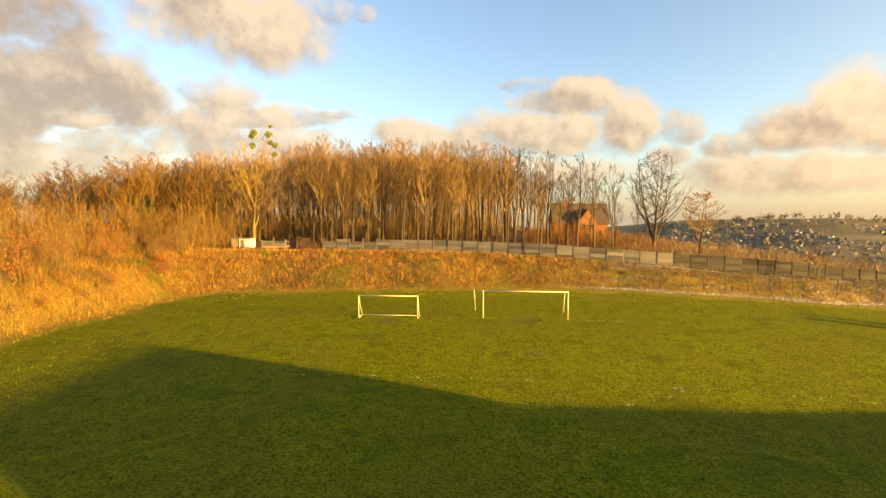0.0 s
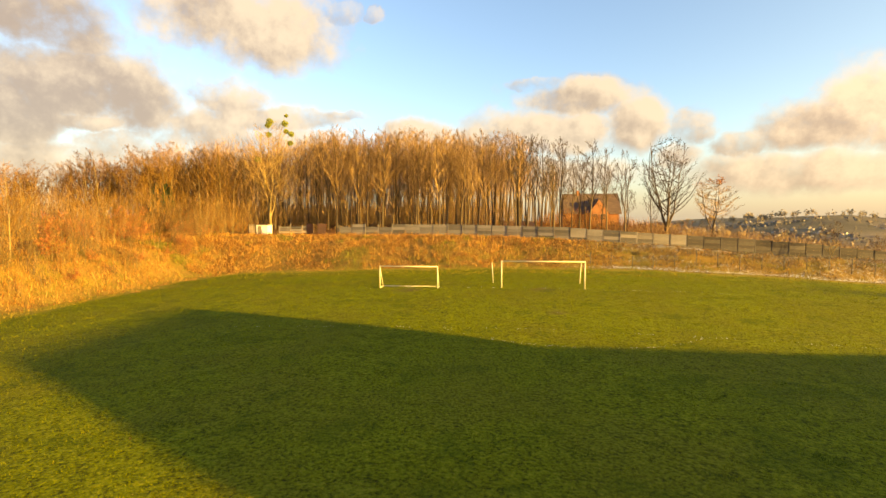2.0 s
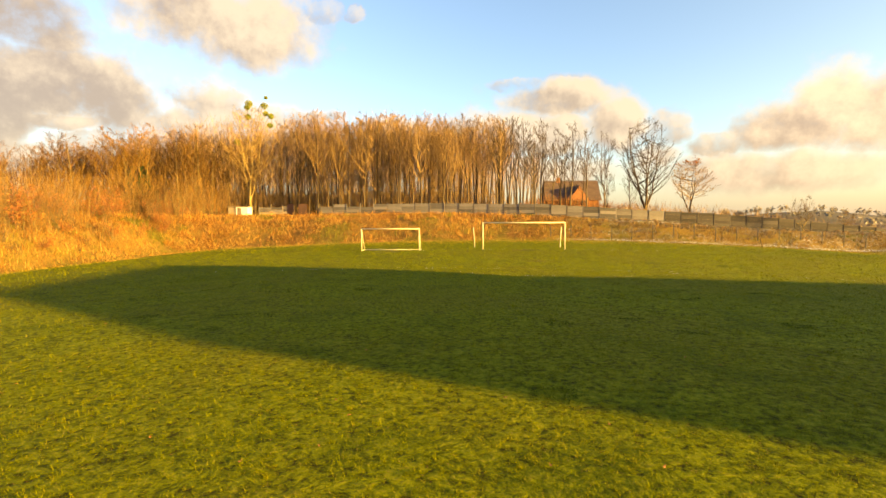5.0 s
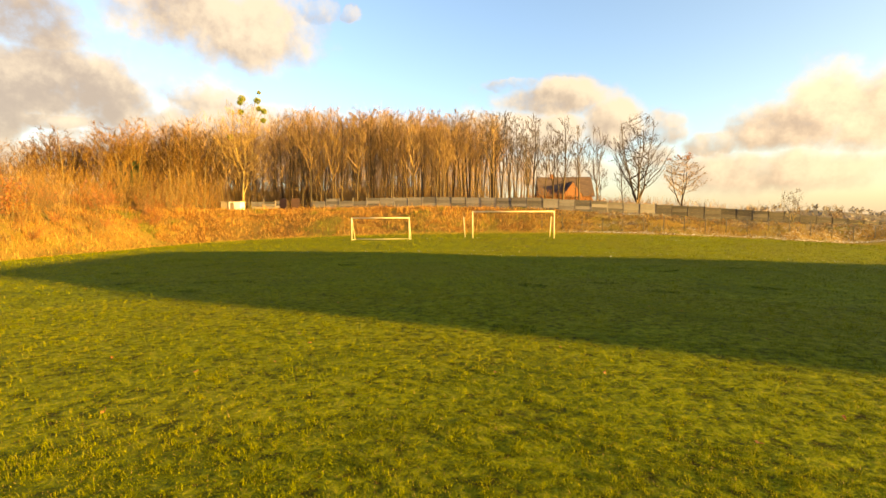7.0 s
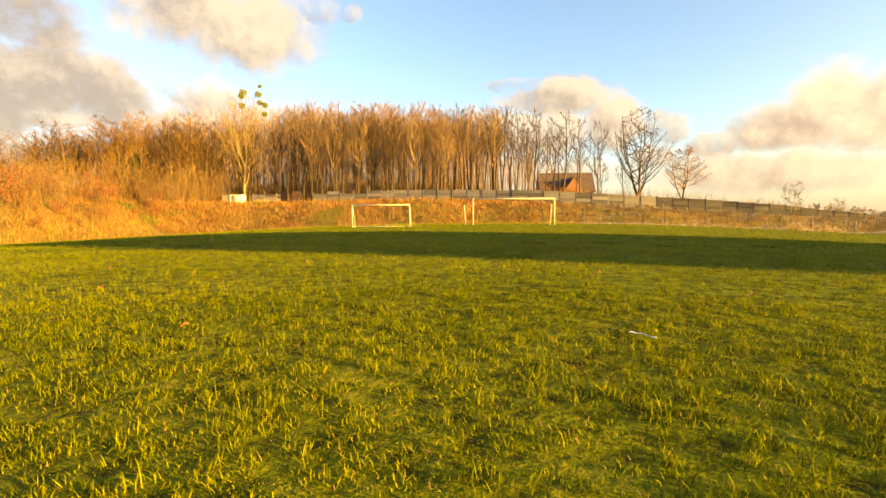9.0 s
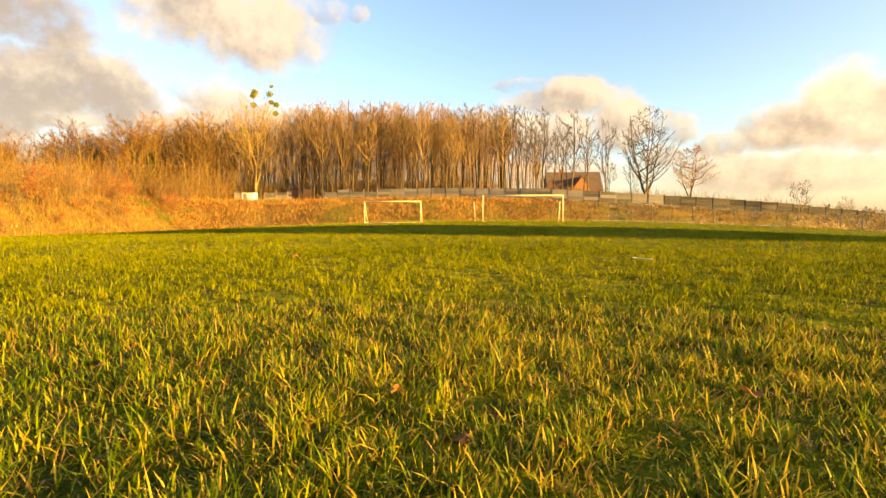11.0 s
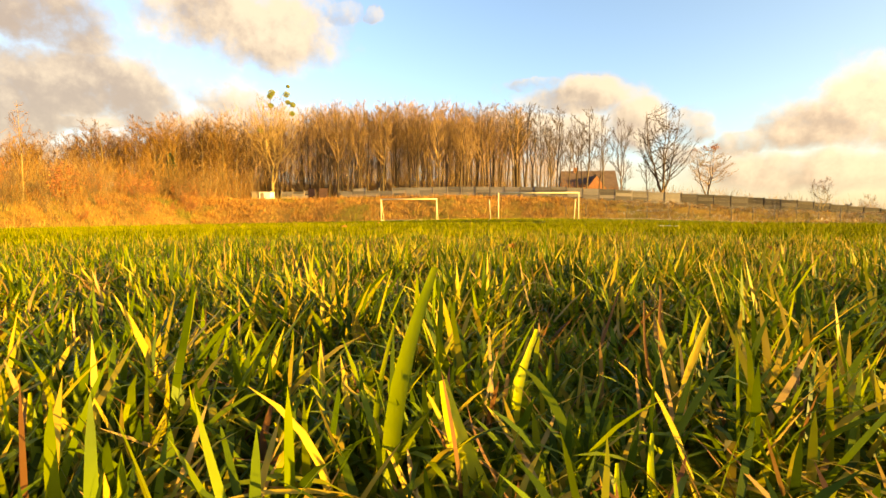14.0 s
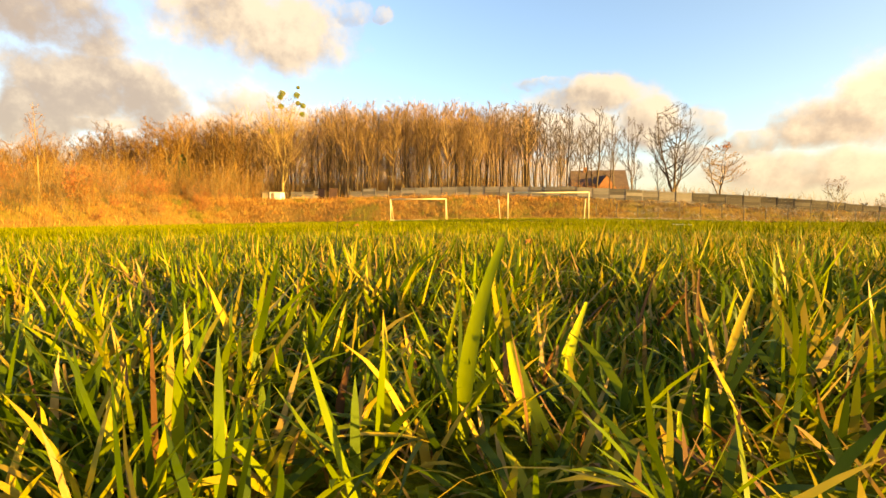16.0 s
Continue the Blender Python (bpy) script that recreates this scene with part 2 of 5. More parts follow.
M["mistletoe"] = material("mistletoe", [(0.085, 0.105, 0.014), (0.16, 0.185, 0.028), (0.25, 0.26, 0.05)], 2.0, 0.7, 0.0, 8.0, island=0.5, translucent=0.3)
M["evergreen"] = material("evergreen", [(0.015, 0.03, 0.012), (0.03, 0.055, 0.018), (0.05, 0.08, 0.025)], 1.0, 0.7, 0.0, 8.0, island=0.5)
M["goal_paint"] = material("goal_paint", [(0.42, 0.36, 0.20), (0.54, 0.47, 0.28), (0.62, 0.55, 0.36)], 1.5, 0.45, 0.1, 25.0)
M["concrete"] = material("fence_concrete", [(0.0625, 0.055, 0.05), (0.117, 0.104, 0.0938), (0.188, 0.168, 0.152)], 0.8, 0.92, 0.5, 14.0, vary=0.5)
M["rust_metal"] = material("rusty_sheet", [(0.022, 0.011, 0.009), (0.045, 0.020, 0.014), (0.07, 0.032, 0.022)], 1.5, 0.7, 0.3, 12.0, vary=0.2)
M["limewash"] = material("limewash", [(0.58, 0.55, 0.47), (0.72, 0.69, 0.60), (0.80, 0.78, 0.70)], 0.9, 0.9, 0.4, 12.0)
M["old_wood"] = material("old_wood", [(0.12, 0.09, 0.06), (0.20, 0.155, 0.11), (0.28, 0.22, 0.16)], 2.0, 0.85, 0.5, 25.0, vary=0.4, stretch=(1, 1, 0.15))
M["dark_steel"] = material("dark_steel", [(0.05, 0.045, 0.04), (0.085, 0.075, 0.065)], 2.0, 0.6, 0.2, 20.0)
M["brick"] = material("house_brick", [(0.17, 0.072, 0.034), (0.25, 0.108, 0.05), (0.33, 0.16, 0.08)], 0.7, 0.9, 0.5, 9.0)
M["roof_tile"] = material("roof_tile", [(0.055, 0.036, 0.028), (0.085, 0.055, 0.042), (0.12, 0.08, 0.06)], 0.6, 0.85, 0.5, 6.0, stretch=(1, 1, 4))
M["glass_dark"] = material("window_glass", [(0.02, 0.022, 0.025), (0.035, 0.037, 0.04)], 0.5, 0.12, 0.0, 3.0, spec=0.6)
M["plaster"] = material("plaster", [(0.40, 0.36, 0.30), (0.52, 0.48, 0.41), (0.60, 0.56, 0.50)], 0.5, 0.9, 0.3, 5.0, vary=0.5)
# far roofs and walls: contrast held low to stand in for haze
M["town_roof"] = material("town_roof", [(0.1, 0.07, 0.05), (0.14, 0.098, 0.07), (0.19, 0.145, 0.11)], 0.05, 0.9, 0.0, 0.3, island=0.6)
M["town_wall"] = material("town_wall", [(0.128, 0.111, 0.085), (0.204, 0.183, 0.149), (0.323, 0.297, 0.255)], 0.05, 0.9, 0.0, 0.3, island=0.7)
M["white_paint"] = material("white_mark", [(0.60, 0.60, 0.55), (0.74, 0.74, 0.69)], 4.0, 0.9, 0.2, 40.0)
M["leaf_litter"] = material("fallen_leaf", [(0.20, 0.07, 0.02), (0.36, 0.17, 0.05), (0.48, 0.30, 0.12)], 3.0, 0.75, 0.0, 40.0, island=0.6, translucent=0.2)


# ---------------------------------------------------------------- the lie of the land
def lerp_table(x, table):
    return float(np.interp(x, [a for a, _ in table], [b for _, b in table]))


def sstep(a, b, x):
    t = min(1.0, max(0.0, (x - a) / (b - a)))
    return t * t * (3 - 2 * t)


# heights along the bank's crest, and of the ground from the fence on
CREST = [(-160, 4.5), (-80, 3.8), (-45, 3.2), (-27, 3.3), (-8, 3.4), (0, 3.3), (8, 3.05), (15, 2.75), (22, 2.4), (30, 1.7), (36, 1.2), (44, 0.8), (51, 0.43), (60, -0.2), (80, -2.0), (120, -9.0), (200, -28.0)]
TOP = [(-160, 4.5), (-80, 3.8), (-45, 3.2), (-27, 3.3), (-8, 3.4), (0, 3.3), (8, 3.0), (15, 2.7), (22, 2.0), (36, 0.65), (51, -0.6), (60, -1.6), (80, -4.0), (120, -12.0), (200, -30.0)]
FENCE_LINE = [(-40, 39.5), (-27, 38.0), (-8, 35.3), (0, 34.0), (8, 32.3), (18, 31.2), (35, 31.7), (51, 32.7), (84, 35.0)]
FENCE_Y = 38.0
BACK_FOOT, LEFT_FOOT, RIGHT_FOOT = 19.3, -40.5, 45.0


def fence_y(x):
    return lerp_table(x, FENCE_LINE)


def pitch_z(x, y):
    cx = min(max(x, -42.0), 46.0) - 3.0
    dip = min(0.5, 0.00035 * max(0.0, min(x, 32.0) + 3.0) ** 2 + 0.0102 * max(0.0, min(x, 32.0) + 3.0))
    return -0.00085 * cx * cx + 0.09 * sstep(-15, -42, y) * sstep(-40, -10, x) * sstep(50, 20, x) - dip * sstep(2, -15, y) * sstep(-44, -30, y)


def land(x, y):
    """Height of the ground and how far it is bank (0 pitch, 1 top)."""
    z = pitch_z(x, y)
    # bank along the back, and round the left side
    foot = BACK_FOOT + 0.7 * math.sin(x * 0.13) + 0.4 * math.sin(x * 0.41 + 1)
    left = LEFT_FOOT + 0.8 * math.sin(y * 0.17) + 0.4 * math.sin(y * 0.47)
    corner = 6.0
    bx, by = left + corner - x, y - (foot - corner)
    inside = math.hypot(max(bx, 0), max(by, 0)) - corner if (bx > 0 and by > 0) else max(left - x, y - foot)
    along = sstep(-8.0, 8.0, (y - foot) - (left - x))
    width = lerp_table(x, [(-20, 14.5), (0, 12.0), (20, 9.0), (40, 7.0)])
    u = min(1.0, inside / (13.0 + (width - 13.0) * along)) if inside > 0 else 0.0
    back = 0.55 * u + 0.45 * sstep(0.0, 1.0, u * 1.6) if inside > 0 else 0.0
    top = lerp_table(x, TOP)
    if y < fence_y(x) - 0.6:
        crest = lerp_table(x, CREST)
        top = crest + (top - crest) * sstep(foot + width + 0.8, fence_y(x) - 0.8, y)
    z = z + (top - z) * back
    if back > 0.02:
        q = Vector((x * 0.5, y * 0.5, 3.0))
        z += (noise.noise(q) * 0.26 + noise.noise(q * 3.1) * 0.12) * min(1, back * 2) * (1.0 if y < 60 else 0.4)
    right = sstep(0, 9, x - RIGHT_FOOT - 2) * (1 - sstep(25, 30, y))
    z += right * 0.6
    # the wood's floor rises; beyond, the land falls to the valley and climbs to the far hill
    if y > 38:
        z += 2.0 * sstep(38, 95, y) * sstep(50, 15, x)
    r = math.hypot(x, y + 45)
    az = math.degrees(math.atan2(x, y + 45))
    start = 140 + 110 * sstep(12, 4, az)
    valley = sstep(start, start + 190, r)
    if valley > 0:
        ridge = lerp_table(az, [(-60, -45), (10, -45), (16, -20), (20, -3), (23, 1), (27, 5.5), (30, 9.5), (33, 9), (37, 2), (42, -8), (60, -14)])
        ridge += 1.2 * math.sin(az * 2.3)
        low = -52.0
        far = low + (ridge - low) * sstep(360, 800, r)
        z = z + (far - z) * valley
    return z, back, inside


def zone(x, y, back, inside):
    """Weights: mown pitch, rough verge, dry bank, snow lying, leaf litter."""
    verge = sstep(-4.5, -1.5, inside + 2.0 * noise.noise(Vector((x * 0.25, y * 0.25, 7))))
    dry = sstep(-1.2, 1.4, inside + 1.1 * noise.noise(Vector((x * 0.4, y * 0.4, 1))))
    snow = 0.0
    if y > 8 and y < fence_y(x) + 14:
        foot = sstep(1.0, 0.2, abs(inside - 0.3)) * sstep(4, 16, x)
        crest = sstep(2.0, 0.5, abs(y - fence_y(x) + 3.6)) * sstep(14, 24, x) * sstep(70, 55, x)
        patch = sstep(0.40, 0.8, 0.5 + 0.5 * noise.noise(Vector((x * 0.2, y * 0.5, 5))) + 0.26 * sstep(6, 20, x) + 0.2 * sstep(30, 46, x) - 0.2)
        snow = max(foot, crest, 0.5 * patch * sstep(2, 16, x) * dry)
        if y > fence_y(x) + 1:
            snow *= 0.5
    litter = sstep(fence_y(x) - 1, fence_y(x) + 2, y)
    far = sstep(130, 260, math.hypot(x, y + 45))
    return verge, dry, snow, litter, far


def spaced(lo, hi, fine_lo, fine_hi, step, grow=1.16):
    vals = list(np.arange(fine_lo, fine_hi + step / 2, step))
    s, v = step, vals[-1]
    while v < hi:
        s *= grow
        v += s
        vals.append(v)
    s, v = step, vals[0]
    while v > lo:
        s *= grow
        v -= s
        vals.insert(0, v)
    return [float(v) for v in vals]


def mesh_object(name, verts, faces, mats, parent=None, smooth=False, idx=None):
    me = bpy.data.meshes.new(name)
    me.from_pydata(verts, [], faces)
    for m in mats:
        me.materials.append(m)
    if idx is not None:
        me.polygons.foreach_set("material_index", idx)
    if smooth:
        me.polygons.foreach_set("use_smooth", [True] * len(me.polygons))
    me.update()
    ob = new(name, me)
    if parent:
        ob.parent = parent
    return ob


def ground_material():
    mat = bpy.data.materials.new("ground")
    mat.use_nodes = True
    n = Nodes(mat.node_tree)
    co = n.add("ShaderNodeTexCoord").outputs["Object"]
    z1 = n.add("ShaderNodeAttribute", attribute_name="zone_a").outputs["Vector"]
    z2 = n.add("ShaderNodeAttribute", attribute_name="zone_b").outputs["Vector"]
    verge, dry, snow = n.add("ShaderNodeSeparateXYZ", {0: z1}).outputs
    litter, far, worn = n.add("ShaderNodeSeparateXYZ", {0: z2}).outputs
    big, mid, small = n.noise(co, 0.12, 4.0)[0], n.noise(co, 1.6, 5.0, 0.65)[0], n.noise(co, 22.0, 4.0, 0.7)[0]
    tiny = n.noise(co, 90.0, 3.0, 0.7)[0]
    lump = n.noise(co, 8.0, 3.0, 0.55)[0]
    tuft = n.math("ADD", n.math("MULTIPLY", mid, 0.16), n.math("ADD", n.math("MULTIPLY", lump, 0.42), n.math("ADD", n.math("MULTIPLY", small, 0.26), n.math("MULTIPLY", tiny, 0.16))))
    grass = n.ramp(tuft, [(0.40, (0.0286, 0.026, 0.00336)), (0.46, (0.0739, 0.0857, 0.00336)), (0.53, (0.139, 0.155, 0.00588)), (0.62, (0.223, 0.21, 0.0151))])
    grass = n.mix(n.math("MULTIPLY", n.smooth(big, 0.42, 0.62), 0.55), grass, n.ramp(tuft, [(0.40, (0.0386, 0.0336, 0.00504)), (0.51, (0.122, 0.119, 0.0084)), (0.63, (0.202, 0.168, 0.021))]))
    grass = n.mix(n.math("MULTIPLY", worn, n.smooth(small, 0.35, 0.6)), grass, (0.11, 0.075, 0.035))
    patch = n.math("MULTIPLY", n.smooth(n.noise(co, 0.34, 5.0, 0.6)[0], 0.53, 0.63), 0.45)
    grass = n.mix(patch, grass, n.ramp(tuft, [(0.3, (0.0218, 0.0336, 0.00252)), (0.55, (0.0588, 0.084, 0.00336)), (0.75, (0.109, 0.118, 0.00756))]))
    rough_g = n.ramp(tuft, [(0.30, (0.085, 0.075, 0.010)), (0.5, (0.20, 0.165, 0.022)), (0.72, (0.36, 0.25, 0.06))])
    straw = n.ramp(tuft, [(0.28, (0.075, 0.042, 0.012)), (0.48, (0.175, 0.105, 0.026)), (0.72, (0.33, 0.215, 0.06))])
    straw = n.mix(n.math("MULTIPLY", n.smooth(n.noise(co, 0.3, 4.0)[0], 0.50, 0.62), 0.45), straw, n.ramp(tuft, [(0.3, (0.07, 0.065, 0.012)), (0.5, (0.16, 0.135, 0.022)), (0.72, (0.29, 0.22, 0.05))]))
    leaves = n.ramp(tuft, [(0.28, (0.07, 0.035, 0.018)), (0.5, (0.15, 0.075, 0.035)), (0.72, (0.24, 0.13, 0.065))])
    # far hillside, its tones raised to paint in the haze
    field = n.ramp(n.noise(co, 0.012, 5.0, 0.6)[0], [(0.35, (0.125, 0.108, 0.07)), (0.5, (0.165, 0.138, 0.09)), (0.62, (0.195, 0.16, 0.11)), (0.75, (0.135, 0.122, 0.078))])
    col = n.mix(verge, grass, rough_g)
    col = n.mix(dry, col, straw)
    col = n.mix(litter, col, leaves)
    lying = n.smooth(n.math("ADD", n.math("MULTIPLY", snow, 0.62), n.math("MULTIPLY", n.math("SUBTRACT", n.math("ADD", n.math("MULTIPLY", n.noise(co, 4.5, 3.0, 0.6)[0], 0.55), n.math("MULTIPLY", small, 0.45)), 0.5), 4.2)), 0.50, 0.68)
    lying = n.math("MULTIPLY", lying, n.smooth(snow, 0.05, 0.3))
    col = n.mix(lying, col, (0.40, 0.40, 0.40))
    col = n.mix(far, col, field)
    h = n.math("ADD", n.math("MULTIPLY", lump, 0.75), n.math("ADD", n.math("MULTIPLY", small, 0.3), n.math("ADD", n.math("MULTIPLY", tiny, 0.1), n.math("MULTIPLY", mid, 0.3))))
    bump = n.add("ShaderNodeBump", {"Strength": 1.0, "Distance": 0.11, "Height": h})
    bsdf = n.add("ShaderNodeBsdfPrincipled", {"Base Color": col, "Roughness": 0.9, "Specular IOR Level": 0.04, "Normal": bump.outputs[0]})
    n.add("ShaderNodeOutputMaterial", {"Surface": bsdf.outputs[0]})
    return mat


M["ground"] = ground_material()
WORN = [(3.6, -0.6, 1.6), (-8.2, -1.4, 1.7), (3.66, -11.0, 0.9)]


def build_ground():
    xs = spaced(-1600, 1600, -62, 66, 0.8)
    ys = spaced(-900, 2200, -64, 48, 0.8)
    verts, za, zb = [], [], []
    for y in ys:
        for x in xs:
            z, back, inside = land(x, y)
            verge, dry, snow, litter, far = zone(x, y, back, inside)
            worn = max(sstep(r, r * 0.3, math.hypot(x - wx, y - wy)) for wx, wy, r in WORN)
            verts.append((x, y, z))
            za += [verge, dry, snow]
            zb += [litter, far, worn]
    nx = len(xs)
    faces = [(j * nx + i, j * nx + i + 1, (j + 1) * nx + i + 1, (j + 1) * nx + i) for j in range(len(ys) - 1) for i in range(nx - 1)]
    ob = mesh_object("ground", verts, faces, [M["ground"]], smooth=True)
    for name, data in (("zone_a", za), ("zone_b", zb)):
        ob.data.attributes.new(name, "FLOAT_VECTOR", "POINT").data.foreach_set("vector", data)
    return tagged(ob, "mown football pitch, dry grassy bank with snow traces and leaf-strewn woodland ground", "ground", kind="structure")


build_ground()


# ---------------------------------------------------------------- small builders
def part(name, bm, mat, parent=None, label="", smooth=False):
    me = bpy.data.meshes.new(name)
    bm.to_mesh(me)
    bm.free()
    me.materials.append(mat)
    if smooth:
        me.polygons.foreach_set("use_smooth", [True] * len(me.polygons))
    ob = new(name, me)
    if parent:
        ob.parent = parent
    if label:
        tagged(ob, label)
    return ob


def empty(name, at, label, category, group="", kind="", rz=0):
    ob = new(name)
    ob.matrix_basis = pose(*at, 0, 0, rz)
    return tagged(ob, label, category, group, kind)


def add_box(bm, lo, hi, bevel=0.0, m=None):
    made = bmesh.ops.create_cube(bm, size=1.0)["verts"]
    size = [b - a for a, b in zip(lo, hi)]
    mid = [(a + b) / 2 for a, b in zip(lo, hi)]
    for v in made:
        v.co = Vector((v.co.x * size[0] + mid[0], v.co.y * size[1] + mid[1], v.co.z * size[2] + mid[2]))
    if bevel:
        edges = {e for v in made for e in v.link_edges}
        res = bmesh.ops.bevel(bm, geom=list(edges), offset=bevel, segments=1, affect="EDGES")
        made = res["verts"]
    if m is not None:
        bmesh.ops.transform(bm, matrix=m, verts=list({v for v in made}))
    return made


def box(lo, hi, bevel=0.0):
    bm = bmesh.new()
    add_box(bm, lo, hi, bevel)
    return bm


def tube_into(verts, faces, pts, radii, sides):
    """A tapered tube through the points, closed at its end."""
    base = len(verts)
    prev = None
    for i, p in enumerate(pts):
        a = (pts[min(i + 1, len(pts) - 1)] - pts[max(i - 1, 0)]).normalized()
        u = a.cross(Vector((0.31, 0.95, 0.05))).normalized() if prev is None else (prev - a * prev.dot(a)).normalized()
        prev = u
        w = a.cross(u)
        for k in range(sides):
            t = 2 * math.pi * k / sides
            verts.append(p + (u * math.cos(t) + w * math.sin(t)) * radii[i])
    for i in range(len(pts) - 1):
        for k in range(sides):
            k2 = (k + 1) % sides
            faces.append((base + i * sides + k, base + i * sides + k2, base + (i + 1) * sides + k2, base + (i + 1) * sides + k))
    faces.append(tuple(base + (len(pts) - 1) * sides + k for k in range(sides)))


def tube(name, pts, radii, mat, parent=None, sides=12, label=""):
    verts, faces = [], []
    pts = [Vector(p) for p in pts]
    tube_into(verts, faces, pts, radii if isinstance(radii, (list, tuple)) else [radii] * len(pts), sides)
    faces.append(tuple(reversed(range(sides))))
    ob = mesh_object(name, verts, faces, [mat], parent, smooth=False)
    for p in ob.data.polygons:
        p.use_smooth = len(p.vertices) == 4
    if label:
        tagged(ob, label)
    return ob


# ---------------------------------------------------------------- the building that shades the pitch
def build_school():
    root = empty("school_building", (48, 0, -1.6), "plain plastered two-storey school building beside the pitch", "building")
    part("wall", box((0, -58.8, 0), (6, -43.9, 11.0)), M["plaster"], root)
    bm = bmesh.new()
    vs = [bm.verts.new(c) for c in ((-0.3, -59.0, 11.0), (6.3, -59.0, 11.0), (6.3, -43.7, 11.0), (-0.3, -43.7, 11.0), (3, -57.2, 14.1), (3, -43.2, 14.1))]
    for q in ((0, 1, 4), (1, 2, 5, 4), (2, 3, 5), (3, 0, 4, 5), (3, 2, 1, 0)):
        bm.faces.new([vs[i] for i in q])
    part("roof", bm, M["roof_tile"], root)
    bm = bmesh.new()
    ends = [(-44.6, 10.6), (-40.5, 9.5), (-35.0, 7.4), (-29.5, 5.6), (-25.0, 4.6)]
    lows = [[bm.verts.new((x, y, 0)) for y, _ in ends] for x in (0, 6)]
    tops = [[bm.verts.new((x, y, h)) for y, h in ends] for x in (0, 6)]
    for k in range(len(ends) - 1):
        bm.faces.new((lows[0][k], lows[0][k + 1], tops[0][k + 1], tops[0][k]))
        bm.faces.new((lows[1][k + 1], lows[1][k], tops[1][k], tops[1][k + 1]))
        bm.faces.new((tops[0][k], tops[0][k + 1], tops[1][k + 1], tops[1][k]))
    bm.faces.new((lows[0][-1], lows[1][-1], tops[1][-1], tops[0][-1]))
    part("annex", bm, M["plaster"], root)


build_school()


# ---------------------------------------------------------------- goals
def build_goal_big():
    root = empty("football_goal", (0, 0, pitch_z(3.6, 0) - 0.02), "full-size white tubular football goal without a net", "goal", "football goals")
    w, h, r = 7.32, 2.44, 0.055
    tube("post", [(0, 0, -0.1), (0, 0, h + r)], r, M["goal_paint"], root)
    tube("post", [(w, 0, -0.1), (w, 0, h + r)], r, M["goal_paint"], root)
    tube("crossbar", [(r * 0.9, 0, h), (w - r * 0.9, 0, h)], r, M["goal_paint"], root)
    tube("bracket", [(w, 0.03, h - 0.05), (w + 0.02, 0.75, h - 0.12)], 0.03, M["goal_paint"], root)
    for x, lean in ((-0.75, -0.16), (w + 0.15, 0.12)):
        tube("net_support", [(x, 3.6, -0.15), (x + lean * 0.5, 3.6, 1.0), (x + lean, 3.55, 1.98)], 0.045, M["goal_paint"], root, 10, "leaning white rear net post")


def build_goal_small():
    root = empty("training_goal", (-11.06, -0.45, pitch_z(-8.4, 0) - 0.02), "small portable white training goal with a folding frame and no net", "goal", "football goals")
    w, h, r = 5.3, 2.03, 0.05
    for x in (0, w):
        tube("post", [(x, 0, 0), (x, 0, h)], r, M["goal_paint"], root)
        tube("base_rail", [(x, 0, 0.05), (x + 0.02, 1.25, 0.05)], 0.045, M["goal_paint"], root)
        tube("brace", [(x, 1.2, 0.07), (x, 0.62, 1.0), (x, 0.04, h - 0.06)], 0.035, M["goal_paint"], root)
    tube("crossbar", [(-r, 0, h), (w + r, 0, h)], r, M["goal_paint"], root)
    tube("rear_rail", [(0, 1.25, 0.05), (w, 1.25, 0.05)], 0.04, M["goal_paint"], root)


build_goal_big()
build_goal_small()


# ---------------------------------------------------------------- concrete fence on the bank
def fence_top(x):
    return lerp_table(x, [(-40, 4.9), (-27, 5.16), (-21, 5.26), (-8, 5.27), (-1.6, 5.15), (8, 4.98), (12.7, 4.72), (17.2, 4.42), (21.9, 4.06), (27, 3.8), (31.6, 3.52), (36.5, 3.2), (41.3, 2.83), (44, 2.64), (51, 1.9), (60, 1.0), (70, 0.0), (84, -1.6)])


SLAB_H = 0.46


def slab_mesh(kind):
    """One ribbed concrete board of the fence, 2.27 m long."""
    bm = bmesh.new()
    add_box(bm, (-1.135, -0.022, 0), (1.135, 0.022, SLAB_H - 0.008), 0.008)
    add_box(bm, (-1.06, -0.032, 0.07), (1.06, -0.02, 0.19), 0.004)
    add_box(bm, (-1.06, -0.032, 0.26), (1.06, -0.02, 0.38), 0.004)
    me = bpy.data.meshes.new("slab")
    bm.to_mesh(me)
    bm.free()
    me.materials.append(M[kind])
    return me


def post_mesh(kind):
    bm = bmesh.new()
    add_box(bm, (-0.065, -0.075, -0.7), (0.065, 0.065, 2.42), 0.012)
    me = bpy.data.meshes.new("post")
    bm.to_mesh(me)
    bm.free()
    me.materials.append(M[kind])
    return me


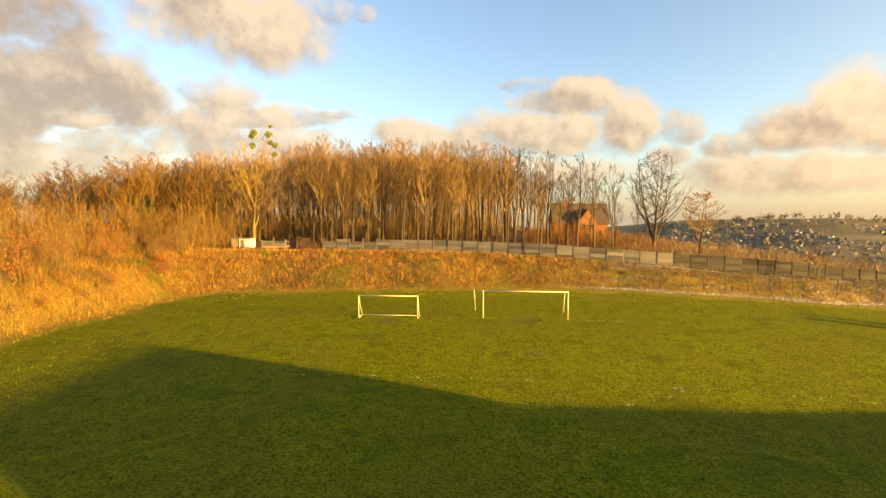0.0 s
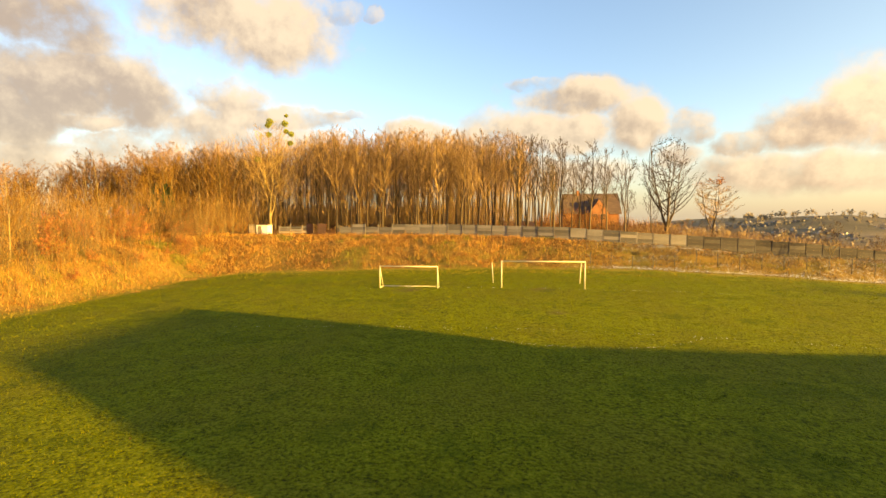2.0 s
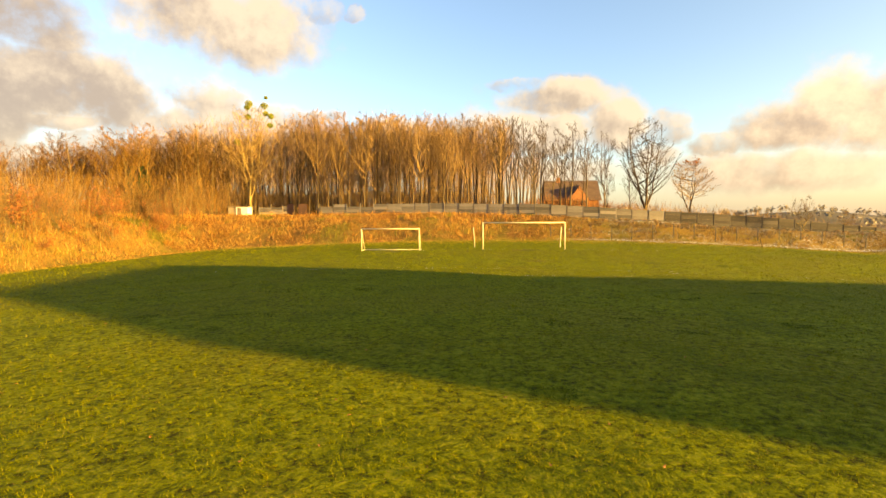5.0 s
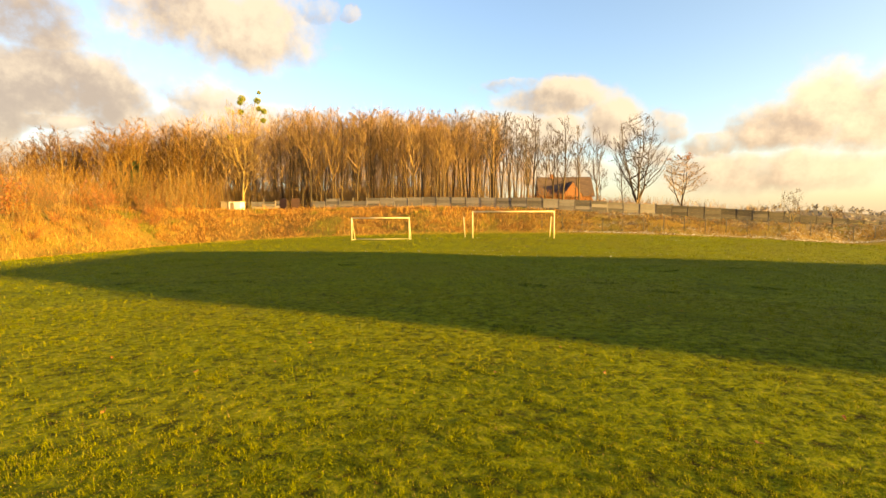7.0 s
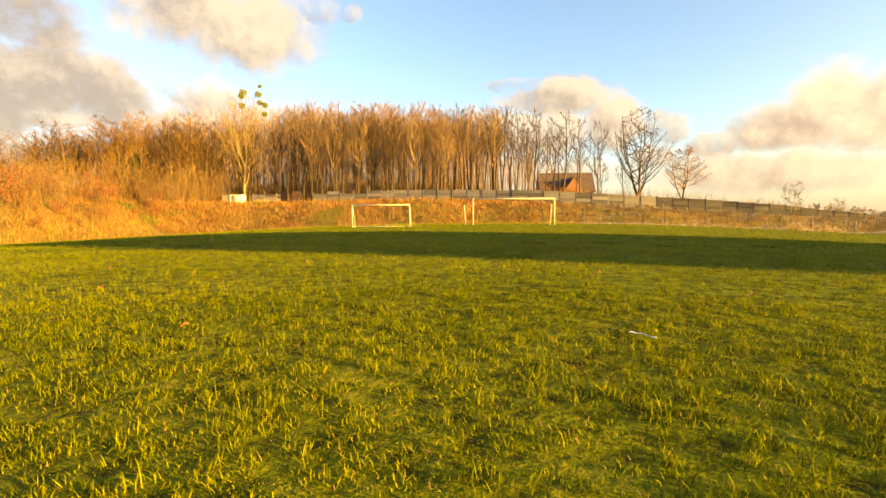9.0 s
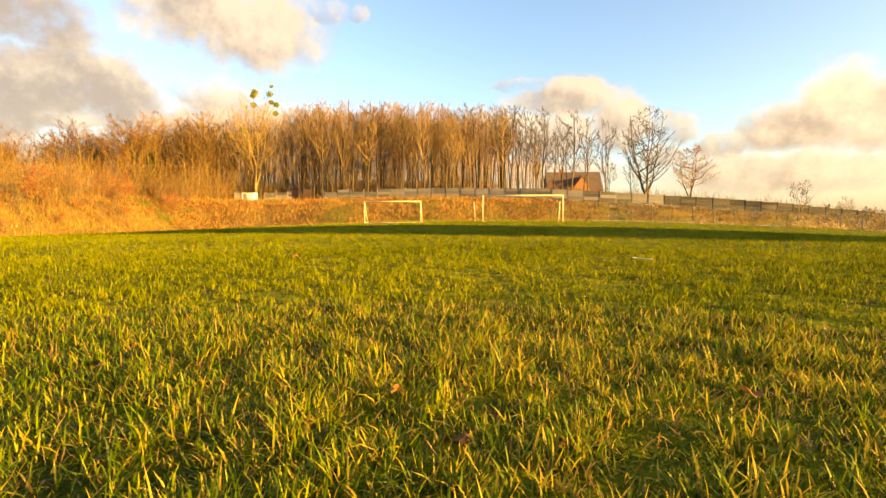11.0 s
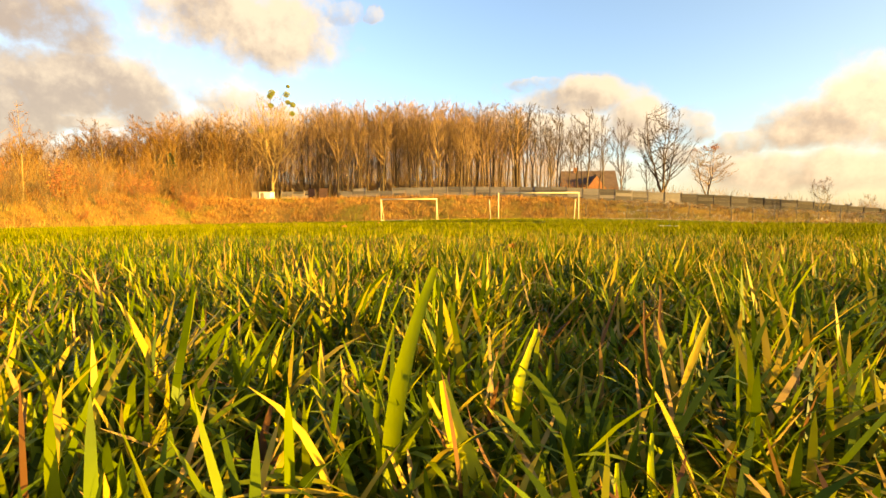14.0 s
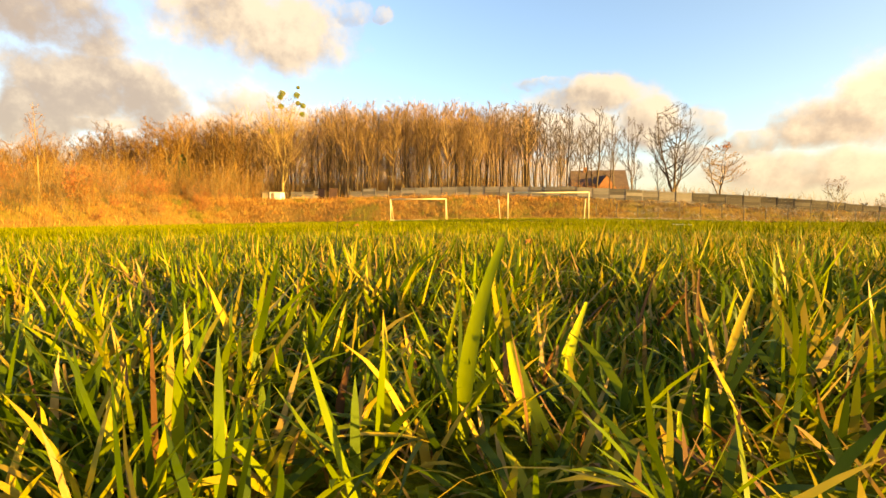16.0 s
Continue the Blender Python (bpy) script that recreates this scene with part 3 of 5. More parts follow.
def build_fence():
    rng = random.Random(5)
    root = empty("concrete_fence", (0, 0, 0), "long grey precast concrete panel fence on top of the bank, stepping downhill", "fence", kind="structure")
    slabs = {k: slab_mesh(k) for k in ("concrete", "dark_concrete")}
    posts = {k: post_mesh(k) for k in ("concrete", "dark_concrete")}
    x = -27.3
    while x < 84:
        turn = math.atan2(fence_y(x + 2.4) - fence_y(x), 2.4)
        step = 2.4 * math.cos(turn)
        kind = "dark_concrete" if x > 26.5 else "concrete"
        ob = new("post", posts[kind])
        ob.parent = root
        ob.matrix_basis = pose(x, fence_y(x), fence_top(x) - 2.38, rng.uniform(-1, 1), rng.uniform(-0.9, 0.9), math.degrees(turn))
        mx = x + step / 2
        tilt = math.degrees(math.atan2(fence_top(x + step) - fence_top(x), step)) * 0.55 + rng.uniform(-0.3, 0.3)
        sag = rng.uniform(-0.05, 0.03)
        for k in range(5):
            if x < -16 and k == 4 and rng.random() < 0.5:
                continue
            ob = new("slab", slabs[kind])
            ob.parent = root
            ob.matrix_basis = pose(mx, fence_y(mx) + rng.uniform(-0.008, 0.008), fence_top(mx) - 2.34 + sag + k * SLAB_H, rng.uniform(-0.5, 0.5), -tilt, math.degrees(turn) + rng.uniform(-0.2, 0.2))
        x += step
    return root


build_fence()


def build_old_wall():
    """The lower, older stretch of boards with rusty gates, left of the fence."""
    rng = random.Random(8)
    root = empty("old_fence", (0, FENCE_Y + 0.4, 0), "low weathered board fence with wooden posts beside the gates", "fence", kind="structure")
    for x in np.arange(-38.2, -26.0, 2.1):
        if -33.4 < x < -29.6:
            continue
        z = land(x, FENCE_Y)[0]
        bm = box((x - 0.06, -0.06, z - 0.3), (x + 0.06, 0.06, z + 1.75 + rng.uniform(-0.1, 0.35)), 0.01)
        part("post", bm, M["old_wood"], root)
        for k in range(3):
            zz = z + 0.35 + 0.42 * k
            bm = box((x + 0.06, -0.02, zz), (x + 2.0, 0.02, zz + 0.34), 0.006)
            part("board", bm, M["concrete"] if k else M["old_wood"], root)
    for x0 in (-33.2, -31.2):
        z = land(x0 + 0.8, FENCE_Y)[0]
        gate = empty("metal_gate", (x0, FENCE_Y + 0.35, z), "rust-brown sheet metal gate leaf, half open", "gate", "rusty gates", rz=-18 if x0 < -32 else 12)
        part("sheet", box((0.05, -0.012, 0.12), (1.35, 0.012, 1.95), 0.004), M["rust_metal"], gate)
        for a, b in (((0, -0.03, 0), (0.05, 0.03, 2.05)), ((1.35, -0.03, 0.1), (1.4, 0.03, 2.0)), ((0.05, -0.025, 1.93), (1.35, 0.025, 1.99)), ((0.05, -0.025, 0.1), (1.35, 0.025, 0.16))):
            part("rail", box(a, b, 0.005), M["rust_metal"], gate)


build_old_wall()


def build_shed():
    x0, x1, y0 = -43.9, -41.8, 41.5
    z = land(-42, 41)[0]
    root = empty("garden_shed", (x0, y0, z - 0.2), "small whitewashed shed with a flat board roof", "shed")
    w = x1 - x0
    bm = bmesh.new()
    add_box(bm, (0, 0, 0), (w, 1.9, 1.85), 0.02)
    part("wall", bm, M["limewash"], root)
    part("roof", box((-1.6, -0.2, 1.87), (w + 0.25, 2.2, 1.97), 0.01), M["old_wood"], root, "weathered overhanging board roof")
    part("door", box((0.25, -0.03, 0.1), (0.95, -0.003, 1.7), 0.005), M["old_wood"], root)
    for k in range(5):
        part("plank", box((-1.5 + k * 0.3, 0.1, 0), (-1.24 + k * 0.3, 0.14, 1.85), 0.005), M["old_wood"], root)


build_shed()


def build_wire_fence():
    """Thin steel posts with wire along the foot of the bank on the right."""
    rng = random.Random(3)
    root = empty("wire_fence", (0, 0, 0), "rusty wire fence on thin steel posts along the foot of the bank", "fence", kind="structure")
    xs = list(np.arange(9.0, 62, 2.6))
    tops = []
    for x in xs:
        y = BACK_FOOT + 1.4
        z = land(x, y)[0]
        h = 1.65 + rng.uniform(-0.12, 0.3)
        tube("post", [(x, y, z - 0.4), (x + rng.uniform(-0.05, 0.05), y, z + h)], 0.042, M["dark_steel"], root, 6)
        tops.append((x, y, z))
    for h in (0.35, 0.9, 1.45):
        tube("wire", [(x, y - 0.03, z + h) for x, y, z in tops], 0.006, M["dark_steel"], root, 4)


build_wire_fence()


# ---------------------------------------------------------------- trees
class Plant:
    """Gathers a trunk and a crown as two meshes."""

    def __init__(self, seed):
        self.rng = random.Random(seed)
        self.tv, self.tf, self.cv, self.cf = [], [], [], []
        self.tips = []

    def limb(self, start, way, length, r0, r1, segs, sides, wander, lift=0.0, crown=True):
        rng = self.rng
        pts, d = [Vector(start)], Vector(way).normalized()
        for _ in range(segs):
            d = (d + Vector((rng.gauss(0, wander), rng.gauss(0, wander), rng.gauss(0, wander) + lift))).normalized()
            pts.append(pts[-1] + d * (length / segs))
        radii = [r0 + (r1 - r0) * i / segs for i in range(segs + 1)]
        tube_into(self.cv if crown else self.tv, self.cf if crown else self.tf, pts, radii, sides)
        return pts, d

    def twig(self, start, way, length, width):
        """A flat tapering sliver with a bend. Gives its three points."""
        rng = self.rng
        d = Vector(way).normalized()
        side = d.cross(Vector((rng.gauss(0, 1), rng.gauss(0, 1), rng.gauss(0, 1)))).normalized() * width
        mid = start + d * length * 0.5
        d2 = (d + Vector((rng.gauss(0, 0.18), rng.gauss(0, 0.18), rng.gauss(0.05, 0.18)))).normalized()
        b = len(self.cv)
        end = mid + d2 * length * 0.5
        self.cv += [start - side, start + side, mid + side * 0.7, mid - side * 0.7, end]
        self.cf += [(b, b + 1, b + 2, b + 3), (b + 3, b + 2, b + 4)]
        return [start, mid, end]

    def sliver(self, start, way, length, width):
        """The finest twig: one tapering face."""
        rng = self.rng
        side = way.cross(Vector((rng.gauss(0, 1), rng.gauss(0, 1), rng.gauss(0, 1)))).normalized() * width
        b = len(self.cv)
        self.cv += [start - side, start + side, start + way * length]
        self.cf.append((b, b + 1, b + 2))

    def branch_out(self, pts, d, count, length, r, angle, depth, lift, width, fine=7):
        rng = self.rng
        for i in range(count):
            t = 0.2 + 0.8 * (i + rng.random()) / count
            k = min(int(t * (len(pts) - 1)), len(pts) - 2)
            f = t * (len(pts) - 1) - k
            at = pts[k].lerp(pts[k + 1], f)
            axis = (pts[k + 1] - pts[k]).normalized()
            perp = axis.orthogonal()
            perp.rotate(Matrix.Rotation(rng.uniform(0, 2 * math.pi), 3, axis))
            a = radians(angle + rng.uniform(-14, 14))
            way = axis * math.cos(a) + perp * math.sin(a) + Vector((0, 0, lift))
            ln = length * (1.15 - 0.55 * t) * rng.uniform(0.75, 1.2)
            if depth == 0:
                self.twig(at, way, ln, width)
                self.tips.append(at + way.normalized() * ln * 0.8)
            else:
                p2 = self.twig(at, way, ln, max(r * 0.8, width * 1.25))
                self.branch_out(p2, d, fine, ln * 0.6, r * 0.5, 38, depth - 1, lift * 0.7, width * 0.8)

    def finish(self, name, label, category, bark, twig, group):
        root = tagged(new(name), label, category, group)
        mesh_object("trunk", self.tv, self.tf, [bark], root, smooth=True)
        mesh_object("crown", self.cv, self.cf, [twig], root)
        return root


def crown_tree(seed, height, name="bare_tree", label="tall slender leafless woodland tree with grey-brown bark", group="woodland trees", bark="bark", twig="twig", base=0.42, wide=0.14, r0=None, leaders=1, bole=0.3, lean=0.5, limbs=24, fans=8, fine=12, thin=0.011, rise=0.55, round_top=0.6):
    """A leafless tree whose limbs, branches and twigs fill a rounded crown. base: where the crown begins; wide: its half width, both as shares of the height."""
    p = Plant(seed)
    rng = p.rng
    r0 = r0 or height * 0.0105
    off = Vector((rng.gauss(0, 0.012), rng.gauss(0, 0.012), 0)) * height

    def reach(z):
        t = min(1.0, max(0.0, (z / height - base) / (1 - base)))
        return wide * height * max(0.06, math.sin(math.pi * (0.12 + 0.88 * t ** 0.85)) ** round_top)

    def curve(a, c, b, n):
        return [a.lerp(c, t).lerp(c.lerp(b, t), t) for t in (i / n for i in range(n + 1))]

    axes = []
    if leaders == 1:
        pts, _ = p.limb((0, 0, -0.5), (rng.gauss(0, 0.02), rng.gauss(0, 0.02), 1), height * 0.95 + 0.5, r0, r0 * 0.1, 9, 6, 0.03, 0.03, crown=False)
        axes.append((pts, r0, base * 0.9, limbs))
    else:
        stem, _ = p.limb((0, 0, -0.5), (rng.gauss(0, 0.02), 0, 1), height * bole + 0.5, r0, r0 * 0.8, 3, 7, 0.02, 0.0, crown=False)
        turn = rng.uniform(0, 6.283)
        for i in range(leaders):
            az = turn + 6.283 * i / leaders + rng.uniform(-0.35, 0.35)
            z = height * rng.uniform(0.86, 0.97)
            far = wide * height * lean * rng.uniform(0.5, 1.15)
            way = Vector((math.cos(az), math.sin(az), 0))
            start = stem[-1] if i < 2 else stem[-1].lerp(stem[-2], rng.random() * 0.8)
            pts = curve(start, start + way * far * 0.75 + Vector((0, 0, (z - start.z) * 0.35)), way * far + Vector((0, 0, z)), 7)
            pts = [q + Vector((rng.gauss(0, 0.12), rng.gauss(0, 0.12), 0)) * (k > 0) for k, q in enumerate(pts)]
            tube_into(p.tv, p.tf, pts, [r0 * (0.62 - 0.56 * (k / 7) ** 0.8) for k in range(8)], 5)
            axes.append((pts, r0 * 0.6, 0.15, max(4, limbs // leaders)))
    for line, rad, first, count in axes:
        n = len(line) - 1
        for i in range(count):
            t = first + (0.97 - first) * (i + rng.random()) / count
            k = min(int(t * n), n - 1)
            at = line[k].lerp(line[k + 1], t * n - k)
            az = i * 2.4 + rng.uniform(-0.6, 0.6)
            zt = at.z + (height * 0.99 - at.z) * rng.uniform(0.35, 1.0) * rise + 0.02 * height
            zt = max(zt, height * base * 1.05)
            out = Vector((math.cos(az), math.sin(az), 0))
            end = out * reach(zt) * rng.uniform(0.7, 1.05) + Vector((0, 0, min(zt, height)))
            mid = at.lerp(end, 0.5) + out * (end - at).length * 0.10 - Vector((0, 0, 0.10 * (end - at).length))
            pts = curve(at, mid, end, 4)
            pts = [q + Vector((rng.gauss(0, 0.07), rng.gauss(0, 0.07), rng.gauss(0, 0.07))) * (j > 0) for j, q in enumerate(pts)]
            ln = (end - at).length
            rb = min(rad * 0.42, 0.016 * ln + 0.012) * (1.15 - 0.5 * t)
            tube_into(p.cv, p.cf, pts, [rb * (1 - 0.2 * j) for j in range(5)], 3)
            for f in range(fans):
                u = 0.22 + 0.78 * (f + rng.random()) / fans
                j = min(int(u * 4), 3)
                b0 = pts[j].lerp(pts[j + 1], u * 4 - j)
                axis = (pts[j + 1] - pts[j]).normalized()
                way = (axis + Vector((rng.gauss(0, 0.55), rng.gauss(0, 0.55), rng.gauss(0.28, 0.4)))).normalized()
                bl = min(ln * 0.5, 0.11 * height) * (1.15 - 0.5 * u) * rng.uniform(0.6, 1.2)
                tip = b0 + way * bl
                if math.hypot(tip.x, tip.y) > reach(tip.z) * 1.12 or tip.z > height * 1.02:
                    bl *= 0.55
                line2 = p.twig(b0, way, bl, min(0.026, rb * 0.45 + 0.004))
                for g in range(fine):
                    v = 0.12 + 0.88 * (g + rng.random()) / fine
                    c0 = line2[0].lerp(line2[1], v * 2) if v < 0.5 else line2[1].lerp(line2[2], v * 2 - 1)
                    w2 = (way * 0.8 + Vector((rng.gauss(0, 0.5), rng.gauss(0, 0.5), rng.gauss(0.2, 0.4)))).normalized()
                    p.sliver(c0, w2, bl * rng.uniform(0.35, 0.75) * (1.2 - 0.5 * v), thin * rng.uniform(0.7, 1.3))
                    p.tips.append(c0 + w2 * bl * 0.4)
    root = p.finish(name, label, "tree", M[bark], M[twig], group)
    return root, p.tips


def thicket(seed, height, stems, twig, bark="pale_bark", name="bare_shrub", label="thicket of upright leafless shrub stems", group="shrubs on the bank", spread=1.6, leaves=0):
    p = Plant(seed)
    rng = p.rng
    for _ in range(stems):
        a, r = rng.uniform(0, 2 * math.pi), spread * math.sqrt(rng.random())
        h = height * rng.uniform(0.5, 1.0)
        pts, d = p.limb((math.cos(a) * r, math.sin(a) * r, -0.3), (math.cos(a) * 0.16 + rng.gauss(0, 0.08), math.sin(a) * 0.16 + rng.gauss(0, 0.08), 1), h, 0.016 + h * 0.003, 0.006, 6, 4, 0.085, 0.03, crown=False)
        p.branch_out(pts, d, 7, h * 0.28, 0.012, 38, 1, 0.3, 0.014, 4)
    if leaves:
        for at in rng.sample(p.tips, min(leaves, len(p.tips))):
            p.twig(at, (rng.gauss(0, 1), rng.gauss(0, 1), rng.gauss(-0.3, 0.6)), rng.uniform(0.16, 0.3), 0.09)
    return p.finish(name, label, "shrub", M[bark], M[twig], group)


def leafy(p_root, seed, count, size, centre, radii, mat, name, label=""):
    """A cluster of small leaves round a centre, under a thing."""
    rng = random.Random(seed)
    verts, faces = [], []
    for _ in range(count):
        d = Vector((rng.gauss(0, 1), rng.gauss(0, 1), rng.gauss(0, 1))).normalized() * rng.random() ** 0.4
        c = Vector(centre) + Vector((d.x * radii[0], d.y * radii[1], d.z * radii[2]))
        u = Vector((rng.gauss(0, 1), rng.gauss(0, 1), rng.gauss(0, 1))).normalized() * size * rng.uniform(0.6, 1.3)
        v = u.orthogonal().normalized() * size * 0.45
        b = len(verts)
        verts += [c - u, c + v, c + u, c - v]
        faces.append((b, b + 1, b + 2, b + 3))
    ob = mesh_object(name, verts, faces, [mat], p_root)
    if label:
        tagged(ob, label)
    return ob


def stand(ob, x, y, rz=0.0, s=1.0, sink=0.0):
    z = land(x, y)[0] - sink
    ob.matrix_basis = pose(x, y, z, 0, 0, rz) @ Matrix.Scale(s, 4)
    return ob


def plant_copies(models, places, rng):
    """The first use of each model is the model itself."""
    used = set()
    for x, y, s in places:
        i = rng.randrange(len(models))
        rz = rng.uniform(0, 360)
        if i not in used:
            used.add(i)
            stand(models[i], x, y, rz, s)
        else:
            ob = copy_thing(models[i], pose(0, 0, 0))
            stand(ob, x, y, rz, s)


def build_woods():
    rng = random.Random(21)
    tall = [crown_tree(100 + i, 20.0, base=0.36 + 0.05 * (i % 4), wide=0.125 + 0.012 * (i % 3), limbs=22 + i % 4)[0] for i in range(6)]
    tall += [crown_tree(120 + i, 20.0, label="tall leafless woodland tree forking into several leaders", leaders=2 + i % 2, bole=0.28 + 0.08 * i, base=0.36, wide=0.15, lean=0.45, limbs=26)[0] for i in range(4)]
    places = []
    # front rows behind the fence, then deeper and taller ones
    for y0, x0, x1, gap in ((45.5, -33, 3, 3.0), (51, -38, 5, 3.0), (56, -46, 6, 3.2), (61, -58, 6, 3.3), (67, -62, 7, 3.8)):
        x = x0
        while x < x1:
            px, py = x + rng.uniform(-1.4, 1.4), y0 + rng.uniform(-2.4, 2.4)
            edge = 1.0 - 0.06 * sstep(-22, 4, px)
            left = (1.0 - 0.42 * sstep(-40, -100, px)) * (1.0 - 0.1 * sstep(-38, -46, px))
            if not (abs(px + 45) < 5.5 and py < 56 or (px < -33 and py < 50)):
                places.append((px, py, rng.uniform(0.88, 1.05) * edge * left * (0.93 + 0.19 * sstep(42, 66, py))))
            x += gap * rng.uniform(0.6, 1.4)
    plant_copies(tall, places, rng)
    # thinner line of trees towards the house: place and height of the crown's top
    few = [crown_tree(140 + i, 19.0, label="tall dark leafless tree with open branching before the house", group="trees by the house", twig="dark_twig", leaders=1 + i, bole=0.42 - 0.1 * i, base=0.36, wide=0.15, lean=0.5, limbs=20, fans=7, fine=10, thin=0.013)[0] for i in range(3)]
    line = [(5.2, 50, 22.6), (6.9, 51, 22.9), (10.1, 50, 21.6), (11.6, 52, 22.4), (13.4, 49, 17.0), (15.0, 51, 21.0), (16.7, 50, 21.4), (19.8, 50, 20.2), (23.0, 50, 20.0), (8.4, 57, 23.0), (3.0, 46, 20.5), (13.0, 60, 21.0), (18.0, 62, 19.0), (26.0, 60, 14.0), (27.7, 50, 12.8), (21.6, 63, 18.5), (9.0, 45, 17.5)]
    plant_copies(few, [(x, y, (top - land(x, y)[0]) / 19.0) for x, y, top in line], rng)


build_woods()


def build_deep_woods():
    """The depth of the wood behind its edge: trunks and sprays of twigs past counting."""
    rng = random.Random(91)
    p = Plant(92)

    def crown_top(x):
        return (1.0 - 0.40 * sstep(-40, -110, x)) * (1 - 0.10 * sstep(-16, 8, x))

    def spray(at, way, length, width):
        p.sliver(at, Vector(way).normalized(), length, width)

    for _ in range(760):
        y = rng.uniform(68, 140) if rng.random() < 0.8 else rng.uniform(56, 75)
        x = rng.uniform(-60 - (y - 40) * 0.9, 16 + (y - 66) * 0.05)
        if x > 5 and y < 96 or (x > -45 and y < 66):
            continue
        z = land(x, y)[0]
        h = rng.uniform(15.5, 20.5) * crown_top(x)
        top = Vector((x + rng.gauss(0, 0.6), y + rng.gauss(0, 0.6), z + h))
        pts = [Vector((x, y, z - 0.5)).lerp(top, t) + Vector((rng.gauss(0, 0.15), rng.gauss(0, 0.15), 0)) * (t > 0) for t in (0, 0.3, 0.6, 0.85, 1.0)]
        tube_into(p.tv, p.tf, pts, [0.17, 0.14, 0.09, 0.05, 0.02], 4)
        for _ in range(84):
            t = rng.uniform(0.3, 1.0) ** 0.8
            at = Vector((x, y, z)).lerp(top, t)
            a = rng.uniform(0, 6.283)
            off = rng.uniform(0, 1.8) * (1.3 - t)
            spray(at + Vector((math.cos(a) * off, math.sin(a) * off, 0)), (math.cos(a), math.sin(a), rng.uniform(0.5, 1.8)), rng.uniform(1.2, 3.0), rng.uniform(0.016, 0.036))
    # saplings and branches between the trunks
    made = 0
    while made < 76000:
        y = 44 + 46 * rng.random()
        x = rng.uniform(-60 - (y - 40) * 0.9, 7)
        if rng.random() < sstep(-10, 7, x) * 0.9 or (y < 56 and rng.random() < 0.6):
            continue
        made += 1
        h = 17.5 * crown_top(x)
        low = y > 57 and rng.random() < 0.42
        z = land(x, y)[0] + (rng.uniform(-0.1, 3.5) if low else h * (0.12 + 0.88 * rng.random() ** 0.7))
        s = 0.42 if low else 0.6
        spray(Vector((x, y, z)), (rng.gauss(0, s), rng.gauss(0, s), 1), rng.uniform(1.2, 3.2), rng.uniform(0.014, 0.032) * (1.0 + 0.5 * sstep(60, 75, y)))
    ob = mesh_object("deep_woods", p.cv + p.tv, p.cf + [tuple(i + len(p.cv) for i in q) for q in p.tf], [M["wood_mass"], M["bark"]], idx=[0] * len(p.cf) + [1] * len(p.tf))
    tagged(ob, "dense brown leafless woodland behind the front trees", "woods", kind="stuff")


build_deep_woods()


